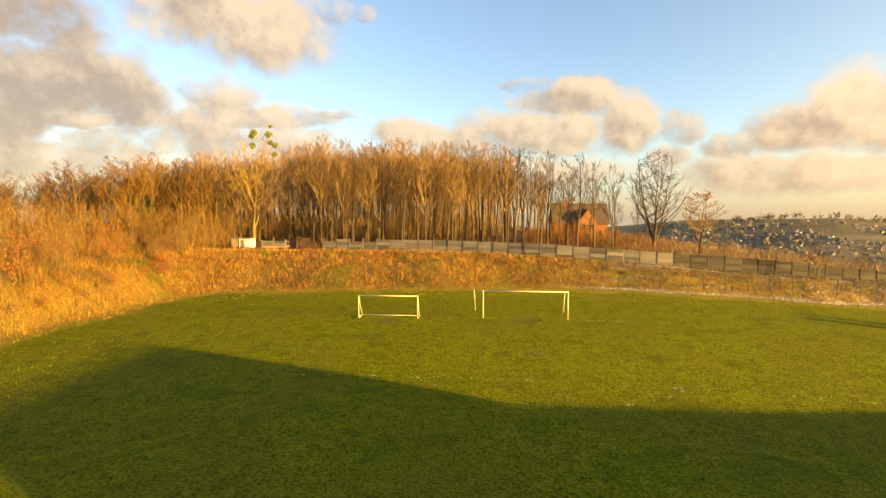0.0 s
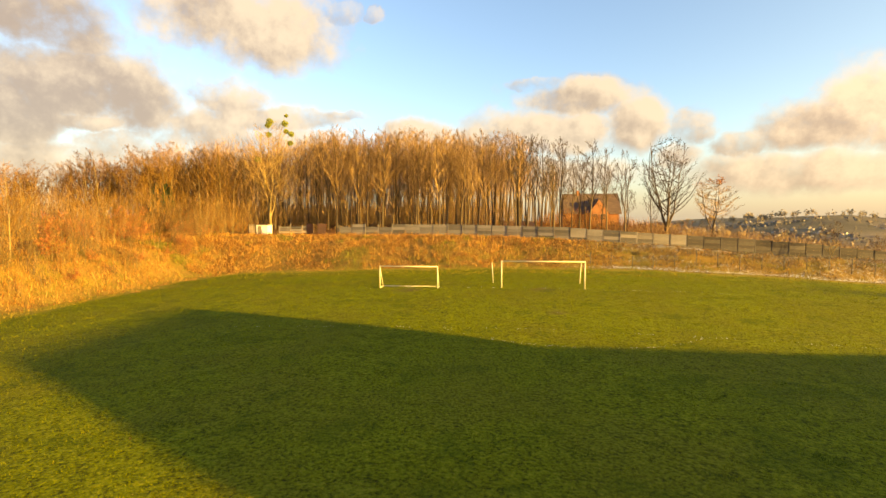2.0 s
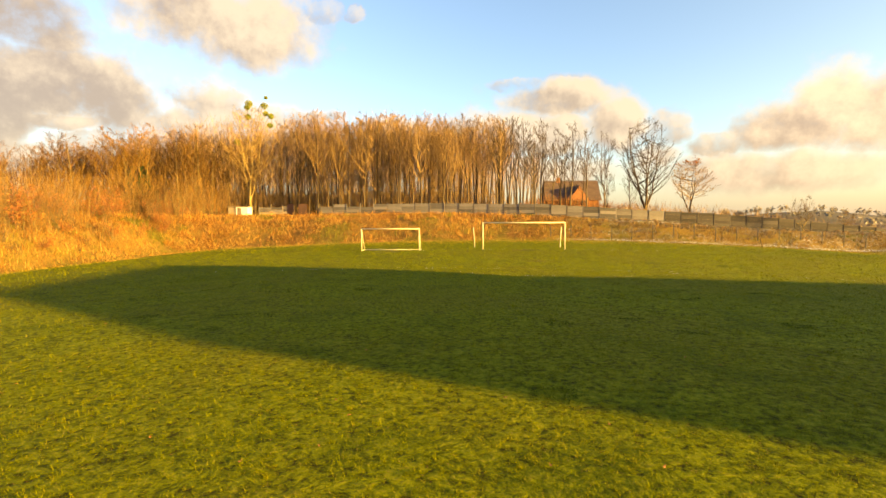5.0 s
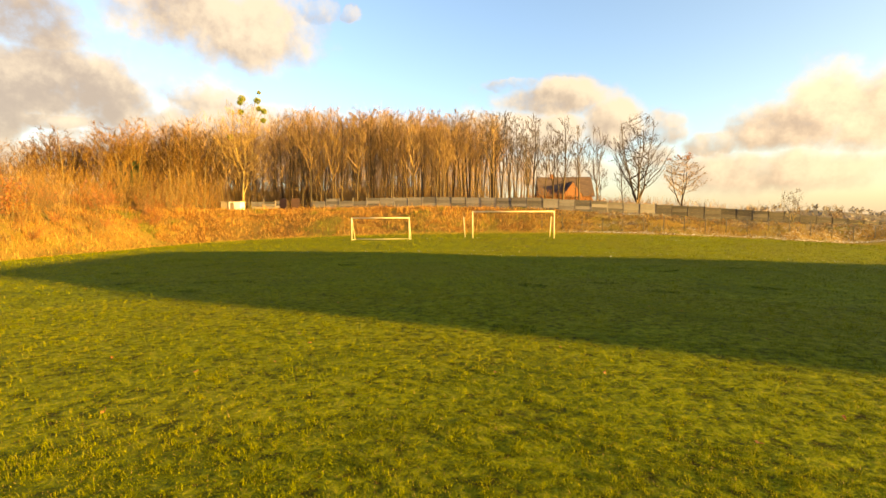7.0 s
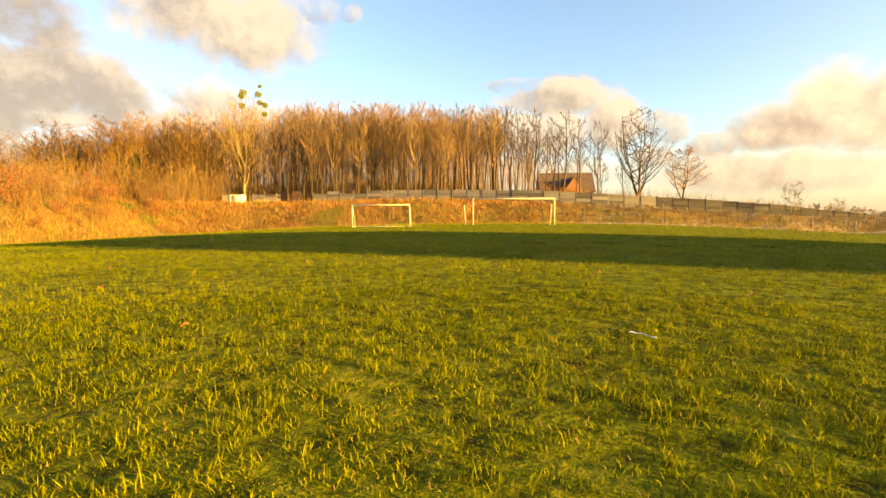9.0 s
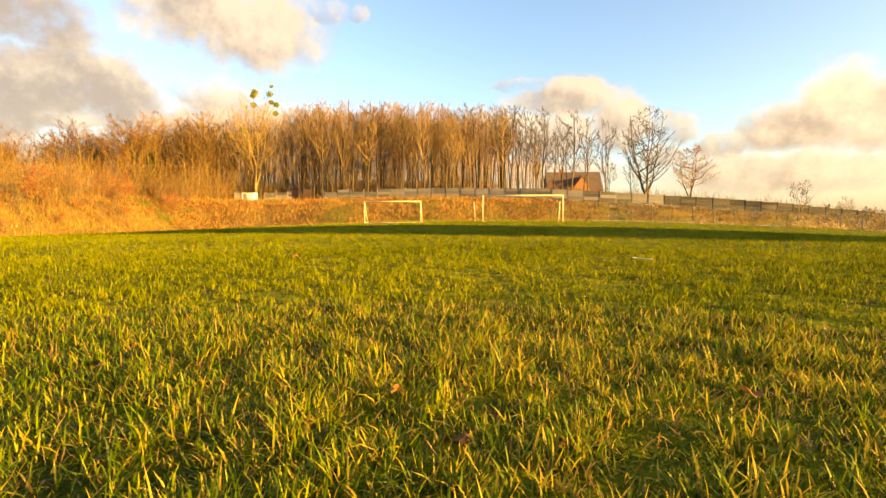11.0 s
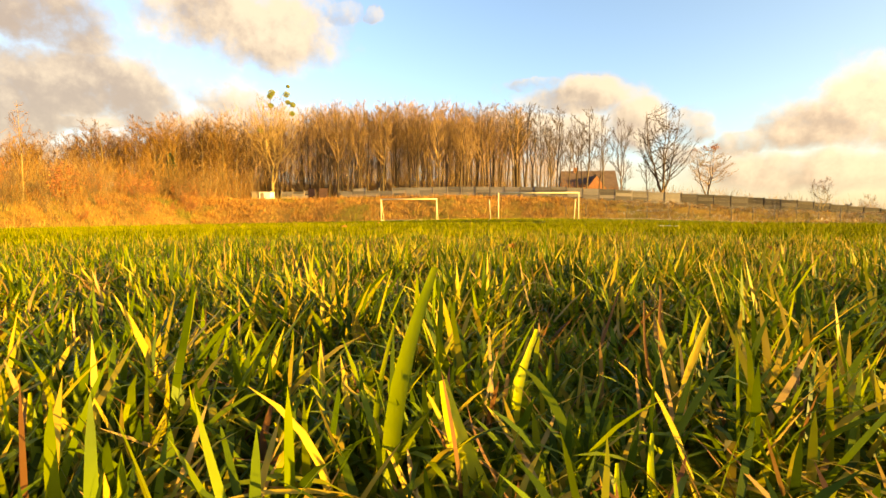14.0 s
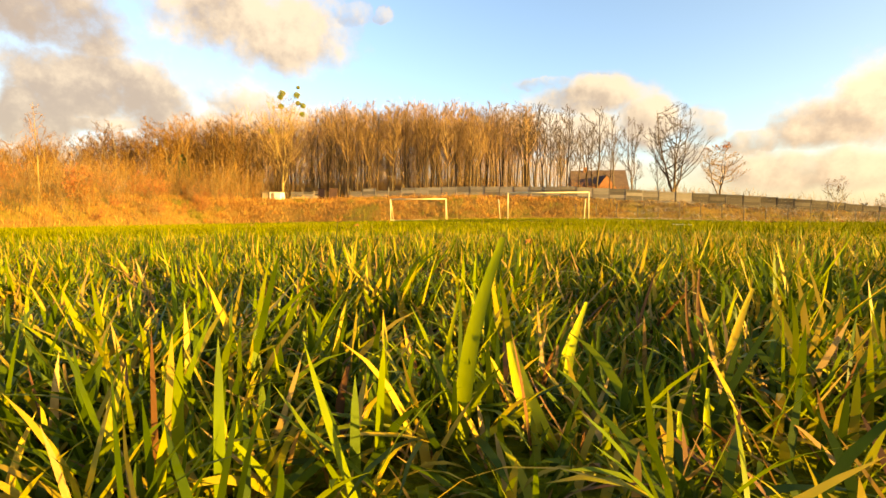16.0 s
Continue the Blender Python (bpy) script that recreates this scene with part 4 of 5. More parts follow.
def build_single_trees():
    big, _ = crown_tree(34, 20.0, label="broad dark leafless tree with several rising leaders behind the fence", group="trees by the house", twig="dark_twig", leaders=5, bole=0.16, base=0.26, wide=0.29, lean=0.62, limbs=55, fans=7, fine=10, r0=0.36, thin=0.013)
    stand(big, 30.8, 51.0, 30, 20.3 / 20.0)
    oak, tips = crown_tree(43, 14.0, label="smaller round-crowned tree with a few rusty leaves", group="trees by the house", leaders=3, bole=0.3, base=0.16, wide=0.34, lean=0.5, limbs=44, fans=8, fine=10, r0=0.24, rise=0.4, thin=0.012)
    rng = random.Random(4)
    verts, faces = [], []
    for q in rng.sample([q for q in tips if q.z < 5.0 or q.z > 11.8], 520):
        u = Vector((rng.gauss(0, 1), rng.gauss(0, 1), rng.gauss(0, 0.5))).normalized() * rng.uniform(0.07, 0.13)
        v = u.orthogonal().normalized() * 0.05
        k = len(verts)
        verts += [q - u, q + v, q + u, q - v]
        faces.append((k, k + 1, k + 2, k + 3))
    tagged(mesh_object("leaves", verts, faces, [M["rust_leaf"]], oak), "rusty withered leaves")
    stand(oak, 38.9, 51.0, 80)
    lone, _ = crown_tree(41, 5.9, label="small bare tree with upright fanned twigs in front of the fence", group="trees by the fence", twig="gold_twig", bark="pale_bark", leaders=5, bole=0.12, base=0.22, wide=0.32, lean=0.7, limbs=30, fans=6, fine=6, r0=0.08, thin=0.008)
    stand(lone, 45.9, 29.6, 0)
    stand(copy_thing(lone, pose(0, 0, 0)), 57.5, 37.5, 110, 0.9)
    # the pale tree with mistletoe
    pop, _ = crown_tree(52, 23.0, "mistletoe_tree", "pale-barked tall tree carrying round green mistletoe", "", "pale_bark", "pale_twig", base=0.16, wide=0.27, r0=0.32, leaders=4, bole=0.17, lean=0.55, limbs=56, fans=8, fine=9, rise=0.5, thin=0.012)
    x, y = -45.2, 50.0
    stand(pop, x, y, 0)
    foot = land(x, y)[0]
    balls = [(-41.5, 26.2, 0.35), (-41.95, 24.7, 0.75), (-41.8, 23.2, 0.55), (-40.6, 22.6, 0.6), (-40.9, 20.9, 0.6), (-45.1, 25.2, 0.75), (-45.3, 24.4, 0.6), (-45.3, 22.6, 0.6), (-47.6, 17.8, 0.7)]
    for i, (bx, bz, r) in enumerate(balls):
        leafy(pop, 60 + i, 480, 0.12, (bx - x, 0.2 * (i % 3), bz - foot), (r, r, r * 0.92), M["mistletoe"], "mistletoe_ball", "round green mistletoe ball")
    # thin limbs that carry the balls above the crown
    p = Plant(53)
    for bx, bz in ((-41.7, 26.0), (-45.2, 25.2), (-40.7, 22.6)):
        top = Vector((bx - x, 0.2, bz - foot))
        p.limb(Vector((top.x * 0.3, 0, 14.0)), top - Vector((top.x * 0.3, 0, 14.0)), (top - Vector((top.x * 0.3, 0, 14.0))).length, 0.10, 0.03, 5, 5, 0.02)
    mesh_object("limb", p.cv, p.cf, [M["pale_bark"]], pop, smooth=True)
    fir = tagged(new("evergreen_tree"), "dark green conifer among the bare trees, copied unseen at right to cast shade", "tree")
    tube("trunk", [(0, 0, -0.4), (0, 0, 9.0)], [0.18, 0.03], M["bark"], fir, 7)
    verts, faces = [], []
    rng = random.Random(80)
    for _ in range(2200):
        t = rng.random()
        a, r = rng.uniform(0, 6.283), (2.3 - 2.0 * t) * rng.random() ** 0.4
        q = Vector((math.cos(a) * r, math.sin(a) * r, 1.6 + 7.6 * t - 0.25 * r))
        u = Vector((math.cos(a), math.sin(a), rng.gauss(-0.2, 0.4))) * rng.uniform(0.15, 0.35)
        v = u.orthogonal().normalized() * 0.08
        k = len(verts)
        verts += [q - u, q + v, q + u, q - v]
        faces.append((k, k + 1, k + 2, k + 3))
    tagged(mesh_object("needles", verts, faces, [M["evergreen"]], fir), kind="stuff")
    # the first two are added out of view to cast shadow streaks on the pitch
    for x, y, s in ((66.0, -7.0, 0.72), (71.0, -12.0, 0.86), (-63.5, 45, 1.0)):
        stand(copy_thing(fir, pose(0, 0, 0)), x, y, x * 7, s)
    stand(fir, -66, 45.5, 0)
    # young oak that keeps its leaves, and a pale slender tree, on the bank by the pitch
    young = thicket(207, 4.2, 7, "rust_leaf", name="young_oak", label="young oak keeping its rust-orange leaves on the bank", group="", leaves=620, spread=0.5)
    stand(young, -46.7, 2.6, 0)
    pale, _ = crown_tree(57, 10.5, "slender_tree", "slender pale-barked leafless tree on the bank", "", "pale_bark", "gold_twig", base=0.14, wide=0.13, r0=0.09, limbs=30, fans=6, fine=6, rise=0.4, thin=0.007)
    stand(pale, -48.4, -0.6, 0)


build_single_trees()


def build_left_thicket():
    rng = random.Random(77)
    kinds = [
        thicket(201, 8.5, 14, "gold_twig"), thicket(202, 7.0, 16, "gold_twig"), thicket(203, 9.5, 11, "gold_twig"),
        thicket(204, 6.0, 18, "red_twig", label="thicket of reddish leafless stems"), thicket(205, 8.0, 13, "twig", bark="bark"),
        thicket(206, 5.0, 16, "rust_leaf", leaves=500, label="young oak scrub keeping rust-coloured leaves"),
    ]
    places = []
    for _ in range(160):
        x, y = rng.uniform(-104, -47), rng.uniform(-14, 47)
        if x > -52 and y < 20:
            continue
        if math.atan2(-x, y + 45) > radians(52):
            continue
        s = rng.uniform(0.7, 1.15) * (0.62 if x > -56 else 1.0)
        places.append((x, y, s))
    for _ in range(26):
        places.append((rng.uniform(-66, -46), rng.uniform(36, 45), rng.uniform(0.6, 0.95)))
    for _ in range(120):
        y = rng.uniform(-20, 36)
        near = rng.random() ** 1.5
        places.append((-43.5 - 10 * near - (3.0 if y > 24 else 0), y, rng.uniform(0.22, 0.42) + 0.35 * near))
    plant_copies(kinds, places, rng)
    # rougher scrub under the wood's edge
    low = [thicket(220 + i, 3.2, 6, "twig" if i else "red_twig", bark="bark", name="undergrowth", label="low brown leafless undergrowth behind the fence", group="undergrowth", spread=1.8) for i in range(2)]
    spots = [(rng.uniform(-38, 30), rng.uniform(39.5, 52), rng.uniform(0.4, 0.8)) for _ in range(30)]
    spots += [(rng.uniform(12, 34), rng.uniform(52, 84), rng.uniform(0.8, 1.35)) for _ in range(34)]
    plant_copies(low, spots, rng)
    brush = [thicket(260 + i, 5.2, 12, "twig" if i else "red_twig", bark="bark", name="brush", label="brown leafless brush behind the fence", group="brush behind the fence", spread=2.2) for i in range(3)]
    plant_copies(brush, [(rng.uniform(24, 40), rng.uniform(40, 56), rng.uniform(0.5, 0.75)) for _ in range(16)], rng)
    p = Plant(270)
    for _ in range(15000):
        x, y = rng.uniform(22, 72), rng.uniform(37, 72)
        top = (3.3 + 1.4 * noise.noise(Vector((x * 0.22, y * 0.1, 4)))) * (1 - 0.1 * sstep(50, 66, x)) * sstep(20, 30, x)
        z = land(x, y)[0] - 0.1 + top * rng.random() ** 1.2
        p.twig(Vector((x, y, z)), (p.rng.gauss(0, 0.45), p.rng.gauss(0, 0.45), 1), p.rng.uniform(0.6, 1.9), p.rng.uniform(0.012, 0.028))
    tagged(mesh_object("scrub", p.cv, p.cf, [M["twig"]]), "dense brown leafless scrub behind the fence", "scrub", kind="stuff")
    p = Plant(272)
    for _ in range(9000):
        x, y = rng.uniform(9, 37), rng.uniform(54, 86)
        top = (3.4 + 2.2 * noise.noise(Vector((x * 0.25, y * 0.12, 9)))) * sstep(6, 16, x)
        z = land(x, y)[0] - 0.1 + top * rng.random() ** 1.3
        p.sliver(Vector((x, y, z)), Vector((p.rng.gauss(0, 0.4), p.rng.gauss(0, 0.4), 1)).normalized(), p.rng.uniform(0.6, 1.8), p.rng.uniform(0.014, 0.03))
    tagged(mesh_object("scrub", p.cv, p.cf, [M["red_twig"]]), "reddish-brown leafless scrub before the house", "scrub", kind="stuff")
    p = Plant(271)
    for _ in range(15000):
        x, y = rng.uniform(-112, -47), rng.uniform(24, 50)
        if math.atan2(-x, y + 45) > radians(54) or (x > -54 and y < 38):
            continue
        top = (6.5 + 2.5 * noise.noise(Vector((x * 0.13, y * 0.1, 4)))) * sstep(22, 34, y)
        z = land(x, y)[0] - 0.1 + top * rng.random() ** 1.3
        p.twig(Vector((x, y, z)), (p.rng.gauss(0, 0.35), p.rng.gauss(0, 0.35), 1), p.rng.uniform(0.8, 2.6), p.rng.uniform(0.012, 0.028))
    tagged(mesh_object("scrub", p.cv, p.cf, [M["gold_twig"]]), "dense golden-brown leafless scrub on the bank", "scrub", kind="stuff")
    mid = [crown_tree(240 + i, 14.0, label="sunlit round-crowned leafless tree with golden twigs", group="sunlit trees on the wood's edge", twig="gold_twig", bark="pale_bark", base=0.18, wide=0.23, leaders=1 + i % 3, bole=0.25, lean=0.5, limbs=24, fans=7, fine=11, r0=0.15, thin=0.012, round_top=0.5)[0] for i in range(4)]
    spots = []
    for _ in range(112):
        x = rng.uniform(-116, -46)
        if abs(x + 45.5) < 5:
            continue
        spots.append((x, rng.uniform(46, 62) + 0.1 * (x + 44), rng.uniform(0.88, 1.1) * lerp_table(x, [(-98, 0.88), (-82, 1.02), (-70, 1.14), (-58, 1.24), (-48, 1.3)])))
    plant_copies(mid, spots, rng)


build_left_thicket()


# ---------------------------------------------------------------- the house in the trees, and the town beyond
def build_house():
    z = land(25, 91)[0]
    root = empty("brick_house", (17.6, 88, z - 0.2), "orange brick house with a steep dark tiled roof among bare trees", "house")
    W, D, H = 13.4, 9.0, 4.4
    part("wall", box((0, 0, 0), (W, D, H)), M["brick"], root)

    def gable(name, x0, x1, y0, y1, z0, z1, along, mat, over=0.5):
        bm = bmesh.new()
        if along == "x":
            c = (y0 + y1) / 2
            pts = [(x0, y0 - over, z0 - 0.3), (x0, c, z1), (x0, y1 + over, z0 - 0.3), (x1, y0 - over, z0 - 0.3), (x1, c, z1), (x1, y1 + over, z0 - 0.3)]
        else:
            c = (x0 + x1) / 2
            pts = [(x0 - over, y0, z0 - 0.3), (c, y0, z1), (x1 + over, y0, z0 - 0.3), (x0 - over, y1, z0 - 0.3), (c, y1, z1), (x1 + over, y1, z0 - 0.3)]
        vs = [bm.verts.new(p) for p in pts]
        for q in ((0, 1, 4, 3), (1, 2, 5, 4), (0, 3, 5, 2), (0, 2, 1), (3, 4, 5)):
            bm.faces.new([vs[i] for i in q])
        bmesh.ops.recalc_face_normals(bm, faces=bm.faces)
        return part(name, bm, mat, root)

    gable("roof", -0.6, W + 0.6, 0, D, H, H + 5.2, "x", M["roof_tile"])
    part("bay_wall", box((5.6, -1.6, 0), (10.4, 0.5, H)), M["brick"], root)
    gable("bay_gable", 5.6, 10.4, -1.6, 3.2, H + 0.32, H + 3.4, "y", M["brick"], 0.0)
    gable("bay_roof", 5.6, 10.4, -1.9, 3.0, H + 0.1, H + 3.75, "y", M["roof_tile"], 0.5).location = (0, 0.6, 0)
    for x, zz in ((1.2, 0.9), (3.4, 0.9), (11.2, 0.9)):
        win = part("window", box((x - 0.06, -0.05, zz - 0.06), (x + 1.06, 0.02, zz + 1.46), 0.01), M["old_wood"], root)
        part("pane", box((x + 0.03, -0.07, zz + 0.03), (x + 0.97, -0.045, zz + 1.37)), M["glass_dark"], win)
    for x, zz in ((6.4, 2.6), (8.4, 2.6), (7.3, 0.4)):
        win = part("window", box((x - 0.06, -1.66, zz - 0.06), (x + 1.26, -1.58, zz + 1.5), 0.01), M["old_wood"], root)
        part("pane", box((x + 0.03, -1.69, zz + 0.03), (x + 1.17, -1.655, zz + 1.41)), M["glass_dark"], win)
    part("chimney", box((3.0, 4.0, H + 3.4), (3.9, 4.8, H + 6.0), 0.02), M["brick"], root)


build_house()


def build_town():
    """Small far houses on the opposite slope, too many to count, and the trees on its crest."""
    rng = random.Random(14)
    verts, faces, idx = [], [], []
    made = 0
    while made < 1300:
        az, r = rng.uniform(18, 46), rng.uniform(420, 730)
        x, y = r * math.sin(radians(az)), -45 + r * math.cos(radians(az))
        if noise.noise(Vector((x * 0.012, y * 0.012, 2))) < -0.22:
            continue
        z = land(x, y)[0]
        w, d, h, rh = rng.uniform(2.0, 3.8), rng.uniform(1.8, 3.2), rng.uniform(1.0, 1.7), rng.uniform(0.7, 1.2)
        m = Matrix.Translation((x, y, z - 0.5)) @ Matrix.Rotation(rng.uniform(0, 3.1), 4, "Z")
        b = len(verts)
        pts = [(-w, -d, 0), (w, -d, 0), (w, d, 0), (-w, d, 0), (-w, -d, h), (w, -d, h), (w, d, h), (-w, d, h)]
        pts = [Vector((p[0] / 2, p[1] / 2, p[2])) for p in pts] + [Vector((-w / 2, 0, h + rh)), Vector((w / 2, 0, h + rh))]
        verts += [m @ p for p in pts]
        for q, k in (((0, 1, 5, 4), 0), ((1, 2, 6, 5), 0), ((2, 3, 7, 6), 0), ((3, 0, 4, 7), 0), ((4, 7, 8), 0), ((5, 9, 6), 0), ((4, 5, 9, 8), 1), ((6, 7, 8, 9), 1)):
            faces.append(tuple(b + i for i in q))
            idx.append(k)
        made += 1
    ob = mesh_object("town_houses", verts, faces, [M["town_wall"], M["town_roof"]], idx=idx)
    tagged(ob, "scattered pale houses with red-brown roofs on the far hillside", "houses", kind="stuff")
    verts, faces = [], []
    for _ in range(1500):
        ridge = rng.random() < 0.25
        az = rng.uniform(16, 46)
        r = rng.uniform(785, 815) if ridge else rng.uniform(250, 760)
        x, y = r * math.sin(radians(az)), -45 + r * math.cos(radians(az))
        if ridge and noise.noise(Vector((az * 1.6, 0, 9))) < -0.12:
            continue
        z = land(x, y)[0]
        s = rng.uniform(2.4, 5.0) if not ridge else rng.uniform(3.5, 9)
        c = Vector((x, y, z + s * 0.55))
        tube_into(verts, faces, [Vector((x, y, z - 1)), Vector((x, y, z + s * 0.6))], [0.25, 0.12], 4)
        for _ in range(18):
            d = Vector((rng.gauss(0, 1), rng.gauss(0, 1), rng.gauss(0, 1))).normalized() * rng.random() ** 0.5
            p = c + Vector((d.x * s * 0.42, d.y * s * 0.42, d.z * s * 0.5))
            u = Vector((rng.gauss(0, 1), rng.gauss(0, 1), rng.gauss(0, 1))).normalized() * s * 0.15
            v = u.orthogonal().normalized() * s * 0.1
            b = len(verts)
            verts += [p - u, p + v, p + u, p - v]
            faces.append((b, b + 1, b + 2, b + 3))
    ob = mesh_object("far_trees", verts, faces, [M["far_twig"]])
    tagged(ob, "brown bare trees scattered over the far hillside and along its crest", "trees", kind="stuff")


build_town()


# ---------------------------------------------------------------- grass
LANDING = (-0.2, -46.85)


def blades(name, label, pts, heights, widths, mat, seed, segs=3, lean=0.27, curl=0.95):
    """Many tapering blades in one mesh, from arrays. Each leaves the ground at a lean and bows over along an arc."""
    rg = np.random.default_rng(seed)
    n = len(pts)
    az = rg.uniform(0, 2 * np.pi, n)
    tilt = np.abs(rg.normal(lean, lean * 0.7, n))
    bow = curl * rg.random(n) ** 1.4 * np.where(rg.random(n) < 0.18, 1.9, 1.0)
    swerve = rg.normal(0, 0.35, n)
    face = az + np.pi / 2 + rg.normal(0, 0.45, n)
    sx, sy = np.cos(face), np.sin(face)
    rows = []
    x, y, z = pts[:, 0].copy(), pts[:, 1].copy(), pts[:, 2].copy()
    for k in range(segs + 1):
        t = k / segs
        w = widths * (0.75 + 0.5 * t - 1.05 * t ** 2.6)
        c = np.stack([x, y, z], 1)
        s = np.stack([sx * w, sy * w, 0.3 * w * np.sin(az * 3)], 1)
        rows += [c] if k == segs else [c - s, c + s]
        th = tilt + bow * (t + 0.5 / segs)
        a = az + swerve * t
        x = x + heights / segs * np.sin(th) * np.cos(a)
        y = y + heights / segs * np.sin(th) * np.sin(a)
        z = z + heights / segs * np.cos(th)
    per = len(rows)
    verts = np.stack(rows, 1).reshape(-1, 3)
    base = (np.arange(n) * per)[:, None]
    tri = []
    for k in range(segs - 1):
        a = 2 * k
        tri += [(a, a + 1, a + 3), (a, a + 3, a + 2)]
    tri.append((2 * segs - 2, 2 * segs - 1, 2 * segs))
    faces = np.concatenate([base + np.array(q)[None] for q in tri], 1).reshape(-1, 3)
    me = bpy.data.meshes.new(name)
    me.vertices.add(len(verts))
    me.vertices.foreach_set("co", verts.astype(np.float32).ravel())
    me.loops.add(faces.size)
    me.loops.foreach_set("vertex_index", faces.astype(np.int32).ravel())
    me.polygons.add(len(faces))
    me.polygons.foreach_set("loop_start", np.arange(0, faces.size, 3, dtype=np.int32))
    me.polygons.foreach_set("use_smooth", np.ones(len(faces), dtype=bool))
    me.materials.append(mat)
    me.update(calc_edges=True)
    return tagged(new(name, me), label, "grass", kind="stuff")


def pitch_heights(x, y):
    cx = np.clip(x, -42, 46) - 3.0

    def ss(a, b, v):
        t = np.clip((v - a) / (b - a), 0, 1)
        return t * t * (3 - 2 * t)

    right = np.maximum(0.0, np.minimum(x, 32.0) + 3.0)
    dip = np.minimum(0.5, 0.00035 * right ** 2 + 0.0102 * right)
    return -0.00085 * cx * cx + 0.09 * ss(-15, -42, y) * ss(-40, -10, x) * ss(50, 20, x) - dip * ss(2, -15, y) * ss(-44, -30, y)


def value_noise(x, y, size, seed):
    """Smooth random patches of a given size, 0 to 1."""
    gx, gy = np.floor(x / size), np.floor(y / size)
    fx, fy = x / size - gx, y / size - gy
    fx, fy = fx * fx * (3 - 2 * fx), fy * fy * (3 - 2 * fy)

    def grid(a, b):
        h = np.sin(a * 127.1 + b * 311.7 + seed * 17.3) * 43758.5453
        return h - np.floor(h)

    low = grid(gx, gy) * (1 - fx) + grid(gx + 1, gy) * fx
    high = grid(gx, gy + 1) * (1 - fx) + grid(gx + 1, gy + 1) * fx
    return low * (1 - fy) + high * fy


def ring_points(rg, r0, r1, count, half=52.0, clump=0.0, each=14, free=0.45):
    """Points ahead of the landing place, evenly over a sector, drawn into clumps."""
    r = np.sqrt(rg.uniform(r0 * r0, r1 * r1, count))
    a = np.radians(-5 + np.clip(rg.normal(0, 1, count) * 6, -14, 14) + rg.uniform(-half, half, count))
    x, y = LANDING[0] + r * np.sin(a), LANDING[1] + r * np.cos(a)
    if clump:
        own = rg.integers(0, max(1, count // each), count)
        x = x[own] + rg.normal(0, clump, count) * (0.5 + rg.random(count))
        y = y[own] + rg.normal(0, clump, count) * (0.5 + rg.random(count))
        loose = rg.random(count) < free
        r2, a2 = np.sqrt(rg.uniform(r0 * r0, r1 * r1, count)), np.radians(-5 + rg.uniform(-half, half, count))
        x = np.where(loose, LANDING[0] + r2 * np.sin(a2), x)
        y = np.where(loose, LANDING[1] + r2 * np.cos(a2), y)
        near = np.hypot(x - LANDING[0], y - LANDING[1]) < 0.055
        y = np.where(near, y + 0.3, y)
    return np.stack([x, y, pitch_heights(x, y) - 0.005], 1)


